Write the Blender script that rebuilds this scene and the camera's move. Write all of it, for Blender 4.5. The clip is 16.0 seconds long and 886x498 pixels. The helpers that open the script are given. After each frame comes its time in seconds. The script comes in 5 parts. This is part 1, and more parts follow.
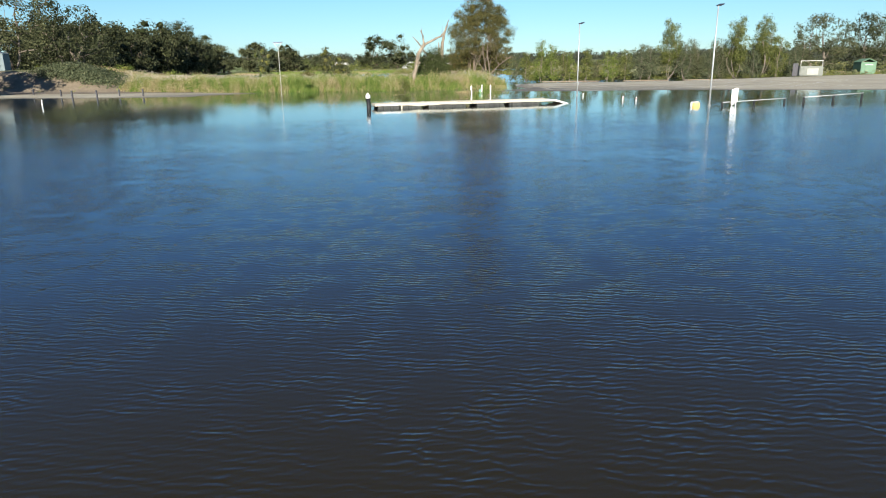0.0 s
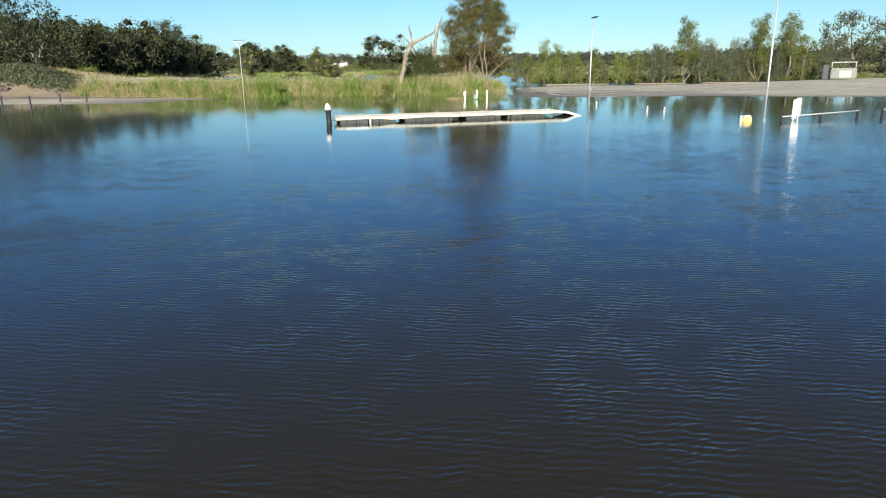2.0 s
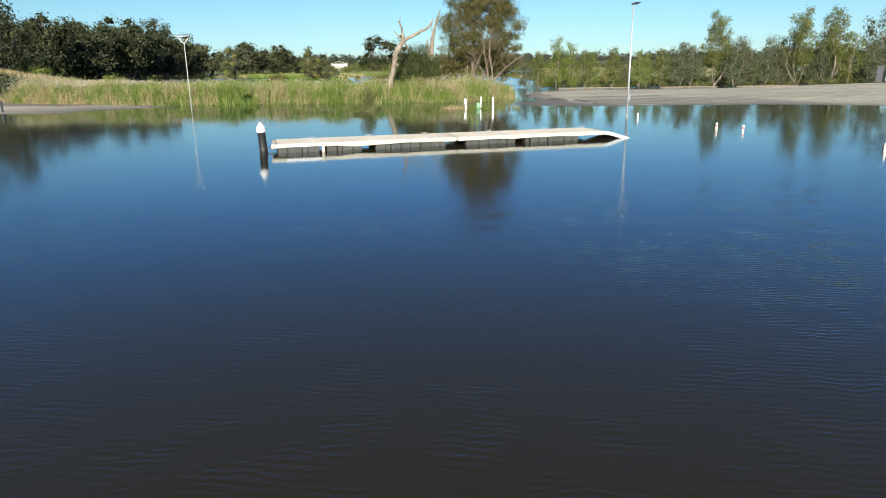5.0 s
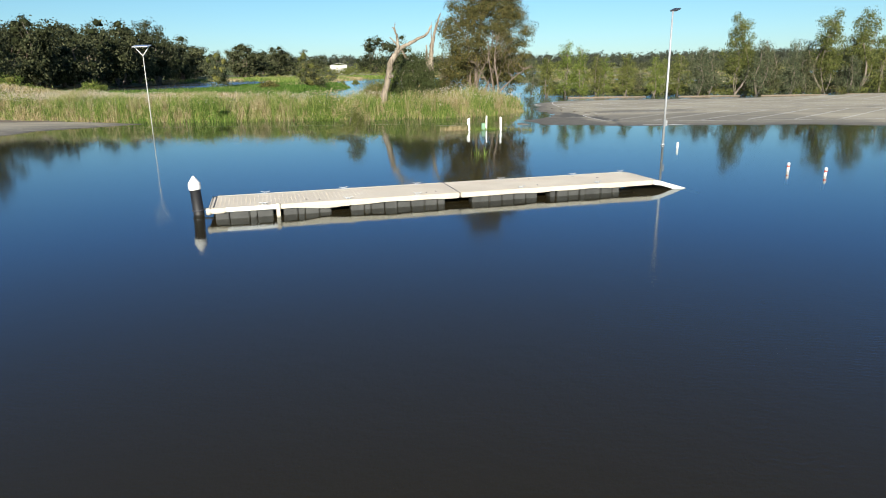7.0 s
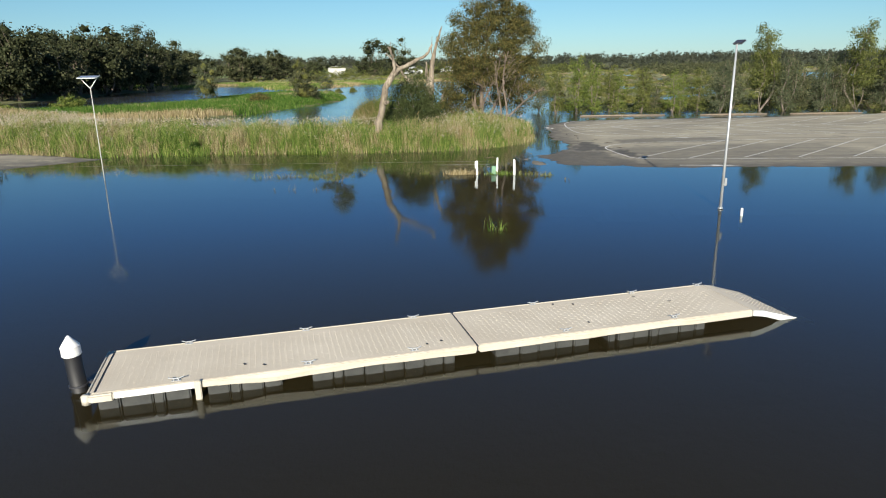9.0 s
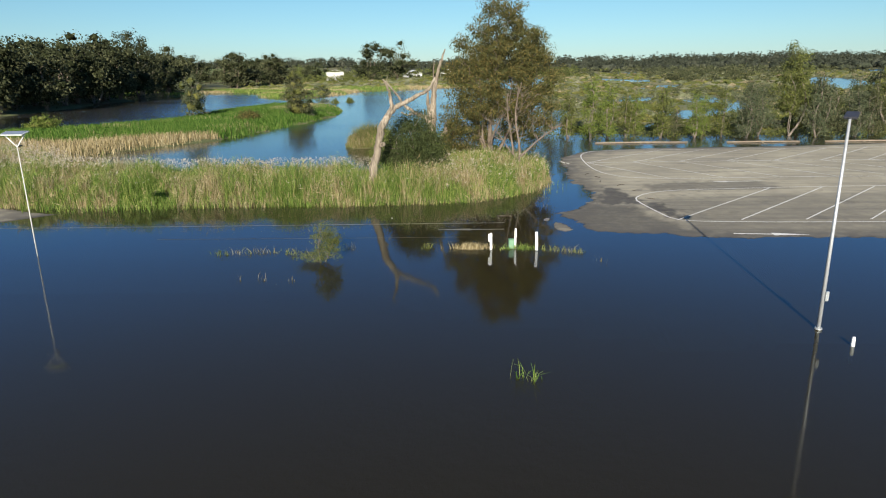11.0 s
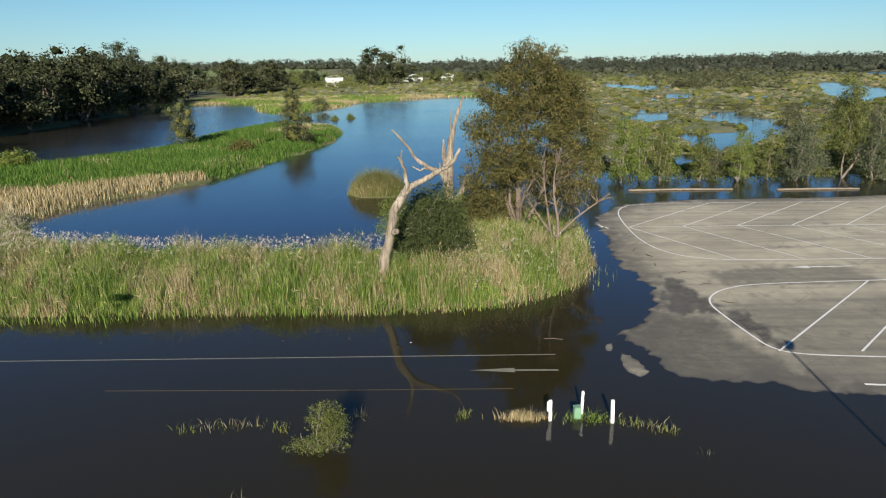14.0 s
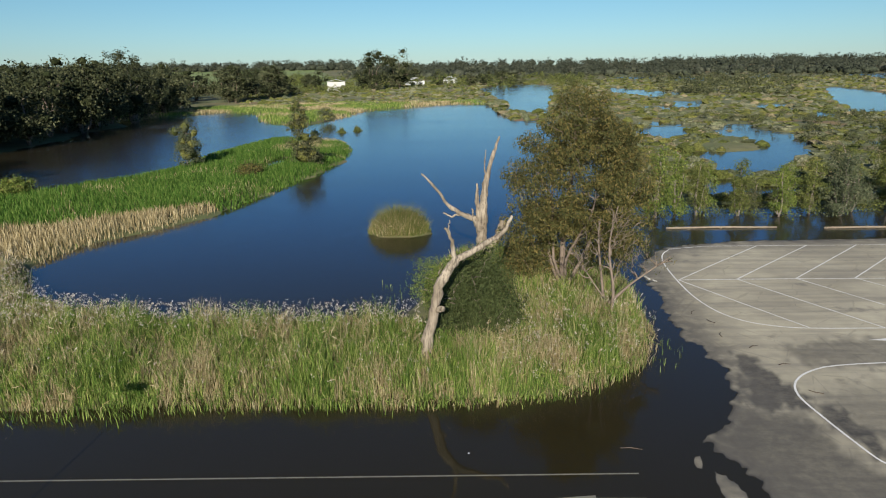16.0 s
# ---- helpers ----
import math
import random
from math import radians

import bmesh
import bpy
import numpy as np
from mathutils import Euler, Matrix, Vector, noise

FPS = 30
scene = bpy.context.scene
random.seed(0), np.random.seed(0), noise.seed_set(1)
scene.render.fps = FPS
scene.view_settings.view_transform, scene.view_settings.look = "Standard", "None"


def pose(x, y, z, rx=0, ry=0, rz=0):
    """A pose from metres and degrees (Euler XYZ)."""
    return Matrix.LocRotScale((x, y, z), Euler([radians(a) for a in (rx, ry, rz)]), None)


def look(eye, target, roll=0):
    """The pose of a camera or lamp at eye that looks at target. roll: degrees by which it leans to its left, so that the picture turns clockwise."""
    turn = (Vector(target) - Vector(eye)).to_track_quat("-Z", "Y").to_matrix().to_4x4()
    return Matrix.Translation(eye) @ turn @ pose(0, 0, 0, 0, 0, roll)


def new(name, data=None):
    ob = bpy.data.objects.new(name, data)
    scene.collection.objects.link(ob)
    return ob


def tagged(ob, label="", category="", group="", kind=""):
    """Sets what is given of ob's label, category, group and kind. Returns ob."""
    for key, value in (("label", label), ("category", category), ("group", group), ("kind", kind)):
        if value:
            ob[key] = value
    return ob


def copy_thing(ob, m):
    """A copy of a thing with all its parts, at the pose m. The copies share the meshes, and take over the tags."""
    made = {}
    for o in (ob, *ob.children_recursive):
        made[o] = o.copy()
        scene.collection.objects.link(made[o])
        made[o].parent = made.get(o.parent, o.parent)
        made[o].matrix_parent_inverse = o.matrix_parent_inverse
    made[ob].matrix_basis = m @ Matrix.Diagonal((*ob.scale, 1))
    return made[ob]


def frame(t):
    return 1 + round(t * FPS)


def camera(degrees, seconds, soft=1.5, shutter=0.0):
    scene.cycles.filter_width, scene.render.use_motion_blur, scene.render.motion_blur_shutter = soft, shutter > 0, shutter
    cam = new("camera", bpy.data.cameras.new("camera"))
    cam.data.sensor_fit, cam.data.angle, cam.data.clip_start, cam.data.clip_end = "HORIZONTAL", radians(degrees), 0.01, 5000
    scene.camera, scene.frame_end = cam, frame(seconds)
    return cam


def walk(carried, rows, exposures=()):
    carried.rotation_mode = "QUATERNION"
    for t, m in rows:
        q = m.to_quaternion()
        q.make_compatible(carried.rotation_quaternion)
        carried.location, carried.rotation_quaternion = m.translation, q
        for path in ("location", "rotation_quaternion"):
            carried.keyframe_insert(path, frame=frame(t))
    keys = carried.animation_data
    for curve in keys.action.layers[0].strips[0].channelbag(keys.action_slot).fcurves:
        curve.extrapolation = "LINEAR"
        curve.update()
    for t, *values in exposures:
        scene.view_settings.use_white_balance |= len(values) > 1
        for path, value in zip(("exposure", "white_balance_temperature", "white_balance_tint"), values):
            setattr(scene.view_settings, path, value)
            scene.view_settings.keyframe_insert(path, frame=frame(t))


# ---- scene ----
cam = camera(68.4, 16.0, soft=1.1)
METRES, EYE, TILT, LEAN, TURN = 67.2, 3.2, 0.0, 0.0, 1.1
ROWS = [
    (0.0, 0.0, 0.0, 0.0, -0.22, -15.68, 0.77),
    (0.5, 0.0067, 0.0467, 0.001, -0.19, -15.67, 0.77),
    (1.0, 0.0133, 0.0912, 0.0018, -0.13, -15.64, 0.75),
    (1.5, 0.0181, 0.1313, 0.0023, -0.08, -15.66, 0.72),
    (2.0, 0.0214, 0.1707, 0.0021, -0.04, -15.64, 0.71),
    (2.5, 0.0247, 0.2082, 0.0015, 0.03, -15.61, 0.67),
    (3.0, 0.0272, 0.2438, 0.0013, 0.09, -15.59, 0.65),
    (3.5, 0.0286, 0.2788, 0.001, 0.13, -15.57, 0.66),
    (4.0, 0.0299, 0.3123, 0.001, 0.17, -15.56, 0.66),
    (6.5, 0.0322, 0.4642, 0.012, 0.31, -15.56, 0.77),
    (7.0, 0.0322, 0.4925, 0.0177, 0.33, -15.55, 0.76),
    (7.5, 0.0315, 0.5216, 0.0239, 0.33, -15.56, 0.78),
    (8.0, 0.0307, 0.5516, 0.0305, 0.32, -15.52, 0.79),
    (8.5, 0.0299, 0.5813, 0.038, 0.32, -15.54, 0.85),
    (9.0, 0.0289, 0.6113, 0.047, 0.31, -15.55, 0.83),
    (11.5, 0.0211, 0.76, 0.0932, 0.25, -15.52, 0.76),
    (12.0, 0.0185, 0.7866, 0.1021, 0.23, -15.54, 0.78),
    (12.5, 0.015, 0.8116, 0.1116, 0.2, -15.54, 0.79),
    (13.0, 0.0109, 0.8357, 0.1217, 0.17, -15.55, 0.8),
    (13.5, 0.0059, 0.8583, 0.1323, 0.17, -15.57, 0.83),
    (14.0, -0.0005, 0.88, 0.1428, 0.16, -15.58, 0.85),
    (14.5, -0.0089, 0.9001, 0.1535, 0.13, -15.58, 0.85),
    (15.0, -0.0182, 0.9188, 0.1643, 0.12, -15.59, 0.85),
    (15.5, -0.0287, 0.9362, 0.1753, 0.09, -15.59, 0.84),
    (16.0, -0.04, 0.9535, 0.1865, 0.07, -15.6, 0.84),
]
walk(cam, [(t, pose(0, 0, EYE, TILT, LEAN, TURN) @ pose(METRES * x, METRES * y, METRES * z, 90 + pitch, roll, yaw)) for t, x, y, z, yaw, pitch, roll in ROWS],
     exposures=[(0.0, 1.2, 6380, 7), (4, 1.15, 6400, 7), (6.5, 1.14, 6430, 7), (9.0, 0.87, 6430, 7), (12.5, 0.99, 6520, 8), (16.0, 0.74, 6370, 8)])

# ---- light ----
SUN_EL, SUN_AZ = radians(23.0), radians(183.5)
world = bpy.data.worlds.new("world")
scene.world = world
world.use_nodes = True
wn = world.node_tree.nodes
sky = wn.new("ShaderNodeTexSky")
sky.sky_type = "NISHITA"
sky.sun_disc = False
sky.sun_elevation, sky.sun_rotation = SUN_EL, SUN_AZ
sky.air_density, sky.dust_density, sky.ozone_density = 1.0, 0.0, 5.0
tone = wn.new("ShaderNodeHueSaturation")
tone.inputs["Saturation"].default_value = 1.1
tint = wn.new("ShaderNodeMix")
tint.data_type, tint.blend_type = "RGBA", "MULTIPLY"
tint.inputs[0].default_value = 1.0
# the air near the horizon is pale blue, clear and free of dust
up = wn.new("ShaderNodeSeparateXYZ")
world.node_tree.links.new(wn.new("ShaderNodeTexCoord").outputs["Generated"], up.inputs[0])
haze = wn.new("ShaderNodeValToRGB")
world.node_tree.links.new(up.outputs[2], haze.inputs[0])
haze.color_ramp.elements[0].position, haze.color_ramp.elements[0].color = 0.0, (0.68, 0.86, 1.06, 1)
band = haze.color_ramp.elements.new(0.09)
band.color = (0.9, 1.0, 1.0, 1)
band = haze.color_ramp.elements.new(0.22)
band.color = (0.66, 0.95, 1.22, 1)
haze.color_ramp.elements[3].position, haze.color_ramp.elements[3].color = 0.4, (0.86, 1.0, 1.08, 1)
world.node_tree.links.new(haze.outputs[0], tint.inputs[7])
world.node_tree.links.new(sky.outputs[0], tone.inputs["Color"])
world.node_tree.links.new(tone.outputs[0], tint.inputs[6])
world.node_tree.links.new(tint.outputs[2], wn["Background"].inputs[0])
wn["Background"].inputs[1].default_value = 0.052
sun = new("sun", bpy.data.lights.new("sun", "SUN"))
sun.data.energy, sun.data.angle, sun.data.color = 5.0, radians(0.53), (1.0, 0.91, 0.78)
sun_from = Vector((math.sin(SUN_AZ) * math.cos(SUN_EL), math.cos(SUN_AZ) * math.cos(SUN_EL), math.sin(SUN_EL)))
sun.matrix_world = look(sun_from * 100, (0, 0, 0))


# ---- materials ----
class Nodes:
    """Short hand for a material's node tree."""

    def __init__(self, name):
        self.m = bpy.data.materials.new(name)
        self.m.use_nodes = True
        self.t = self.m.node_tree
        self.t.nodes.clear()
        self.out = self.t.nodes.new("ShaderNodeOutputMaterial")

    def add(self, kind, **inputs):
        n = self.t.nodes.new("ShaderNode" + kind)
        for key, v in inputs.items():
            sock = n.inputs[key.replace("_", " ")]
            if isinstance(v, bpy.types.NodeSocket):
                self.t.links.new(v, sock)
            else:
                sock.default_value = v
        return n

    def place(self, sx=1, sy=1, sz=1, obj=False):
        src = self.add("TexCoord").outputs["Object"] if obj else self.add("NewGeometry").outputs["Position"]
        return self.add("Mapping", Vector=src, Scale=(sx, sy, sz)).outputs[0]

    def noise(self, scale, detail=4, vec=None, rough=0.55):
        return self.add("TexNoise", Scale=scale, Detail=detail, Roughness=rough, Vector=vec or self.place()).outputs[0]

    def ramp(self, fac, *stops):
        n = self.add("ValToRGB", Fac=fac)
        e = n.color_ramp.elements
        while len(e) < len(stops):
            e.new(0.5)
        for el, (p, c) in zip(e, stops):
            el.position, el.color = p, (*c, 1) if len(c) == 3 else c
        return n.outputs[0]

    def mix(self, fac, a, b, blend="MIX"):
        n = self.t.nodes.new("ShaderNodeMix")
        n.data_type, n.blend_type = "RGBA", blend
        for k, v in ((0, fac), (6, a), (7, b)):
            if isinstance(v, bpy.types.NodeSocket):
                self.t.links.new(v, n.inputs[k])
            else:
                n.inputs[k].default_value = (*v, 1) if isinstance(v, tuple) and len(v) == 3 else v
        return n.outputs[2]

    def math(self, op, a, b=0.0):
        n = self.t.nodes.new("ShaderNodeMath")
        n.operation = op
        for k, v in enumerate((a, b)):
            if isinstance(v, bpy.types.NodeSocket):
                self.t.links.new(v, n.inputs[k])
            else:
                n.inputs[k].default_value = v
        return n.outputs[0]

    def bump(self, height, strength=0.3, distance=0.02):
        return self.add("Bump", Height=height, Strength=strength, Distance=distance).outputs[0]

    def done(self, shader):
        self.t.links.new(shader, self.out.inputs[0])
        return self.m


def surface(name, dark, light, scale, rough=0.7, metal=0.0, grain=0.3, grain_scale=60, depth=0.005, obj=False):
    """A plain surface with variation at two scales and a fine relief."""
    n = Nodes(name)
    v = n.place(obj=obj)
    big, fine = n.noise(scale, 5, v), n.noise(grain_scale, 3, v)
    c = n.mix(n.ramp(big, (0.3, (0, 0, 0)), (0.7, (1, 1, 1))), dark, light)
    c = n.mix(grain, c, n.ramp(fine, (0.3, dark), (0.7, light)))
    b = n.add("BsdfPrincipled", Base_Color=c, Roughness=rough, Metallic=metal, Normal=n.bump(fine, 0.4, depth))
    return n.done(b.outputs[0])


def leafy(name, a, b, c, glow=0.3):
    """Leaves: colour varies leaf by leaf and in larger patches; light comes through them."""
    n = Nodes(name)
    isl = n.add("NewGeometry").outputs["Random Per Island"]
    col = n.ramp(isl, (0.0, a), (0.55, b), (1.0, c))
    col = n.mix(n.math("MULTIPLY", n.noise(0.35, 2), 0.7), col, n.mix(0.5, col, a))
    d = n.add("BsdfPrincipled", Base_Color=col, Roughness=0.75, Specular_IOR_Level=0.15)
    tr = n.add("BsdfTranslucent", Color=col)
    return n.done(mix_shader(n, glow, d.outputs[0], tr.outputs[0]))


def thicket(name, a, b, c, scale=2.5):
    """Dense foliage seen as a mass: tone by shrub, gap shade painted between twigs, with a rough relief."""
    n = Nodes(name)
    isl = n.add("NewGeometry").outputs["Random Per Island"]
    col = n.ramp(isl, (0.0, a), (0.5, b), (1.0, c))
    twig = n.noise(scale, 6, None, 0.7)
    # shade in the leaf gaps is painted as a much darker tone
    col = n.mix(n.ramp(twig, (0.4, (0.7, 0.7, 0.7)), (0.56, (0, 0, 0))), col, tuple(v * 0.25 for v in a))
    p = n.add("BsdfPrincipled", Base_Color=col, Roughness=0.9, Specular_IOR_Level=0.1, Normal=n.bump(twig, 1.0, 0.5))
    return n.done(p.outputs[0])


def mix_shader(n, fac, a, b):
    m = n.t.nodes.new("ShaderNodeMixShader")
    if isinstance(fac, bpy.types.NodeSocket):
        n.t.links.new(fac, m.inputs[0])
    else:
        m.inputs[0].default_value = fac
    n.t.links.new(a, m.inputs[1])
    n.t.links.new(b, m.inputs[2])
    return m.outputs[0]


def wavelets(n, length, turn, crooked, loose):
    """Rows of short crested wind waves of a given length in metres, about -1 to 1."""
    src = n.add("NewGeometry").outputs["Position"]
    at = n.add("Mapping", Vector=src, Rotation=(0, 0, radians(turn)), Scale=(loose, 1, 1)).outputs[0]
    w = n.add("TexWave", Vector=at, Scale=0.314 / length, Distortion=crooked, Detail=1.0, Detail_Scale=1.3, Detail_Roughness=0.5)
    w.bands_direction = "Y"
    return n.math("SUBTRACT", n.math("MULTIPLY", w.outputs["Fac"], 2.0), 1.0)


def water_material():
    n = Nodes("flood_water")
    v = n.place(2.6, 6.0, 1)
    pos = n.add("NewGeometry").outputs["Position"]
    sep = n.add("SeparateXYZ", Vector=pos)
    # wind roughens open water, the sheltered side near the bank lies smooth
    reach = n.math("SUBTRACT", sep.outputs[1], n.math("MULTIPLY", n.math("MAXIMUM", sep.outputs[0], 0.0), 0.45))
    wind = n.add("MapRange", Value=n.math("ADD", reach, n.math("MULTIPLY", n.math("SUBTRACT", n.noise(0.09, 3), 0.5), 24.0)), From_Min=16.0, From_Max=46.0, To_Min=1.0, To_Max=0.03).outputs[0]
    beyond = n.add("MapRange", Value=sep.outputs[1], From_Min=104.0, From_Max=128.0, To_Min=0.0, To_Max=0.5).outputs[0]
    # the western pond lies open to the breeze
    open_pond = n.add("MapRange", Value=sep.outputs[0], From_Min=-60.0, From_Max=-42.0, To_Min=4.5, To_Max=1.0).outputs[0]
    stir = beyond
    gust = n.ramp(n.noise(0.16, 4, n.place(0.6, 1.0, 1)), (0.38, (0.35, 0.35, 0.35)), (0.62, (1, 1, 1)))
    amp = n.math("MULTIPLY", wind, gust)
    rows = n.math("ADD", wavelets(n, 0.12, 8, 6.0, 0.95), n.math("MULTIPLY", wavelets(n, 0.08, -17, 6.0, 1.0), 0.5))
    rows = n.math("MULTIPLY", rows, n.ramp(n.noise(1.4, 2), (0.35, (0.15, 0.15, 0.15)), (0.65, (1, 1, 1))))
    h = n.math("MULTIPLY", n.math("ADD", n.math("MULTIPLY", rows, n.add("MapRange", Value=reach, From_Min=6.0, From_Max=24.0, To_Min=0.16, To_Max=0.15).outputs[0]), n.math("MULTIPLY", n.noise(0.3, 2, v, 0.5), 0.3)), amp)
    h = n.math("ADD", h, n.math("MULTIPLY", n.noise(0.35, 2, v), 0.03))
    swell = n.math("MULTIPLY", n.noise(1.0, 3, n.place(0.45, 1.3, 1), 0.6), stir)
    h = n.math("ADD", h, n.math("MULTIPLY", n.math("MULTIPLY", swell, open_pond), 1.3))
    nor = n.bump(h, 1.0, 0.022)
    clear = n.add("BsdfTransparent", Color=(0.74, 0.68, 0.52, 1))
    silt = n.add("BsdfDiffuse", Color=(0.075, 0.06, 0.026, 1))
    body = mix_shader(n, 0.26, clear.outputs[0], silt.outputs[0])
    # unresolved ripples blur the mirror where the breeze reaches
    streak = n.ramp(n.noise(0.06, 4, n.place(0.35, 1.0, 1)), (0.35, (0.55, 0.55, 0.55)), (0.65, (1, 1, 1)))
    west = n.add("MapRange", Value=sep.outputs[0], From_Min=-58.0, From_Max=-40.0, To_Min=0.3, To_Max=0.26).outputs[0]
    calm = n.add("MapRange", Value=sep.outputs[1], From_Min=55.0, From_Max=85.0, To_Min=0.075, To_Max=0.035).outputs[0]
    blur = n.math("ADD", n.math("MULTIPLY", amp, 0.12), n.math("MULTIPLY", n.math("MULTIPLY", beyond, west), streak))
    gloss = n.add("BsdfGlossy", Color=(0.9, 0.97, 1, 1), Roughness=n.math("ADD", blur, calm), Normal=nor)
    fres = n.add("Fresnel", IOR=1.333, Normal=nor)
    return n.done(mix_shader(n, fres.outputs[0], body, gloss.outputs[0]))


def ground_material():
    n = Nodes("floodplain_soil")
    a, b, r = n.noise(0.035, 8, None, 0.65), n.noise(0.45, 8, None, 0.7), n.noise(0.03, 7, None, 0.65)
    c = n.mix(n.ramp(a, (0.4, (0, 0, 0)), (0.6, (1, 1, 1))), (0.085, 0.1, 0.03), (0.17, 0.155, 0.068))
    c = n.mix(n.ramp(b, (0.4, (0, 0, 0)), (0.7, (0.65, 0.65, 0.65))), c, (0.06, 0.075, 0.02))
    c = n.mix(n.ramp(r, (0.54, (0, 0, 0)), (0.64, (0.7, 0.7, 0.7))), c, (0.2, 0.11, 0.052))
    z = n.add("SeparateXYZ", Vector=n.add("NewGeometry").outputs["Position"]).outputs[2]
    bed = n.add("MapRange", Value=z, From_Min=-0.12, From_Max=0.03, To_Min=0.0, To_Max=1.0).outputs[0]
    c = n.mix(bed, (0.03, 0.021, 0.012), c)
    p = n.add("BsdfPrincipled", Base_Color=c, Roughness=0.95, Normal=n.bump(b, 0.5, 0.1))
    return n.done(p.outputs[0])


def asphalt_material():
    n = Nodes("worn_asphalt")
    big, mid, fine = n.noise(0.12, 5), n.noise(0.9, 5), n.noise(90, 2)
    c = n.mix(n.ramp(big, (0.35, (0, 0, 0)), (0.65, (1, 1, 1))), (0.34, 0.305, 0.218), (0.49, 0.445, 0.32))
    c = n.mix(n.math("MULTIPLY", n.ramp(mid, (0.4, (0, 0, 0)), (0.75, (1, 1, 1))), 0.4), c, (0.23, 0.205, 0.168))
    # wheel tracks and sweeping streaks along the lanes
    streak = n.ramp(n.noise(1.0, 4, n.place(0.1, 1.3, 1)), (0.45, (0, 0, 0)), (0.72, (1, 1, 1)))
    c = n.mix(n.math("MULTIPLY", streak, 0.6), c, (0.14, 0.127, 0.106))
    # dark patches of repaired and oil-stained surface
    patch = n.ramp(n.noise(0.3, 6, None, 0.65), (0.6, (0, 0, 0)), (0.68, (1, 1, 1)))
    c = n.mix(n.math("MULTIPLY", patch, 0.55), c, (0.075, 0.07, 0.064))
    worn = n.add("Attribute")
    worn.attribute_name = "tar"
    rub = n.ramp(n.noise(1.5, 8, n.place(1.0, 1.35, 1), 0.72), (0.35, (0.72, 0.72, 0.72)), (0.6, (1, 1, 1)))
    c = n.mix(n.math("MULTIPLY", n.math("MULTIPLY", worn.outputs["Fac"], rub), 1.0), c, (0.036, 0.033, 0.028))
    crack = n.add("TexVoronoi", Vector=n.place(), Scale=0.35)
    crack.feature = "DISTANCE_TO_EDGE"
    gap = n.add("MapRange", Value=n.math("ADD", crack.outputs[0], n.math("MULTIPLY", n.math("SUBTRACT", mid, 0.5), 0.12)), From_Min=0.004, From_Max=0.01, To_Min=0.22, To_Max=0.0).outputs[0]
    c = n.mix(gap, c, (0.06, 0.055, 0.05))
    c = n.mix(n.math("MULTIPLY", fine, 0.35), c, (0.11, 0.1, 0.088))
    # damp patches near the flood, soaked below its surface
    z = n.add("SeparateXYZ", Vector=n.add("NewGeometry").outputs["Position"]).outputs[2]
    low = n.add("MapRange", Value=z, From_Min=0.0, From_Max=0.065, To_Min=1.0, To_Max=0.0).outputs[0]
    damp = n.math("MULTIPLY", low, n.ramp(mid, (0.33, (0.5, 0.5, 0.5)), (0.55, (1, 1, 1))))
    c = n.mix(damp, c, (0.08, 0.073, 0.062))
    wet = n.add("MapRange", Value=n.math("ADD", z, n.math("MULTIPLY", n.math("SUBTRACT", fine, 0.5), 0.004)), From_Min=-0.001, From_Max=0.004, To_Min=1.0, To_Max=0.0).outputs[0]
    c = n.mix(wet, c, (0.03, 0.027, 0.023))
    p = n.add("BsdfPrincipled", Base_Color=c, Roughness=0.85, Normal=n.bump(fine, 0.3, 0.004))
    return n.done(p.outputs[0])


def dead_wood():
    n = Nodes("bleached_dead_wood")
    long, big, fine = n.noise(1.0, 5, n.place(9, 9, 0.9)), n.noise(0.8, 4), n.noise(18, 3)
    c = n.mix(n.ramp(big, (0.35, (0, 0, 0)), (0.65, (1, 1, 1))), (0.17, 0.14, 0.103), (0.325, 0.277, 0.213))
    c = n.mix(n.ramp(long, (0.45, (0, 0, 0)), (0.65, (0.8, 0.8, 0.8))), c, (0.07, 0.054, 0.042))
    h = n.math("ADD", long, n.math("MULTIPLY", fine, 0.3))
    p = n.add("BsdfPrincipled", Base_Color=c, Roughness=0.9, Specular_IOR_Level=0.2, Normal=n.bump(h, 0.9, 0.06))
    return n.done(p.outputs[0])


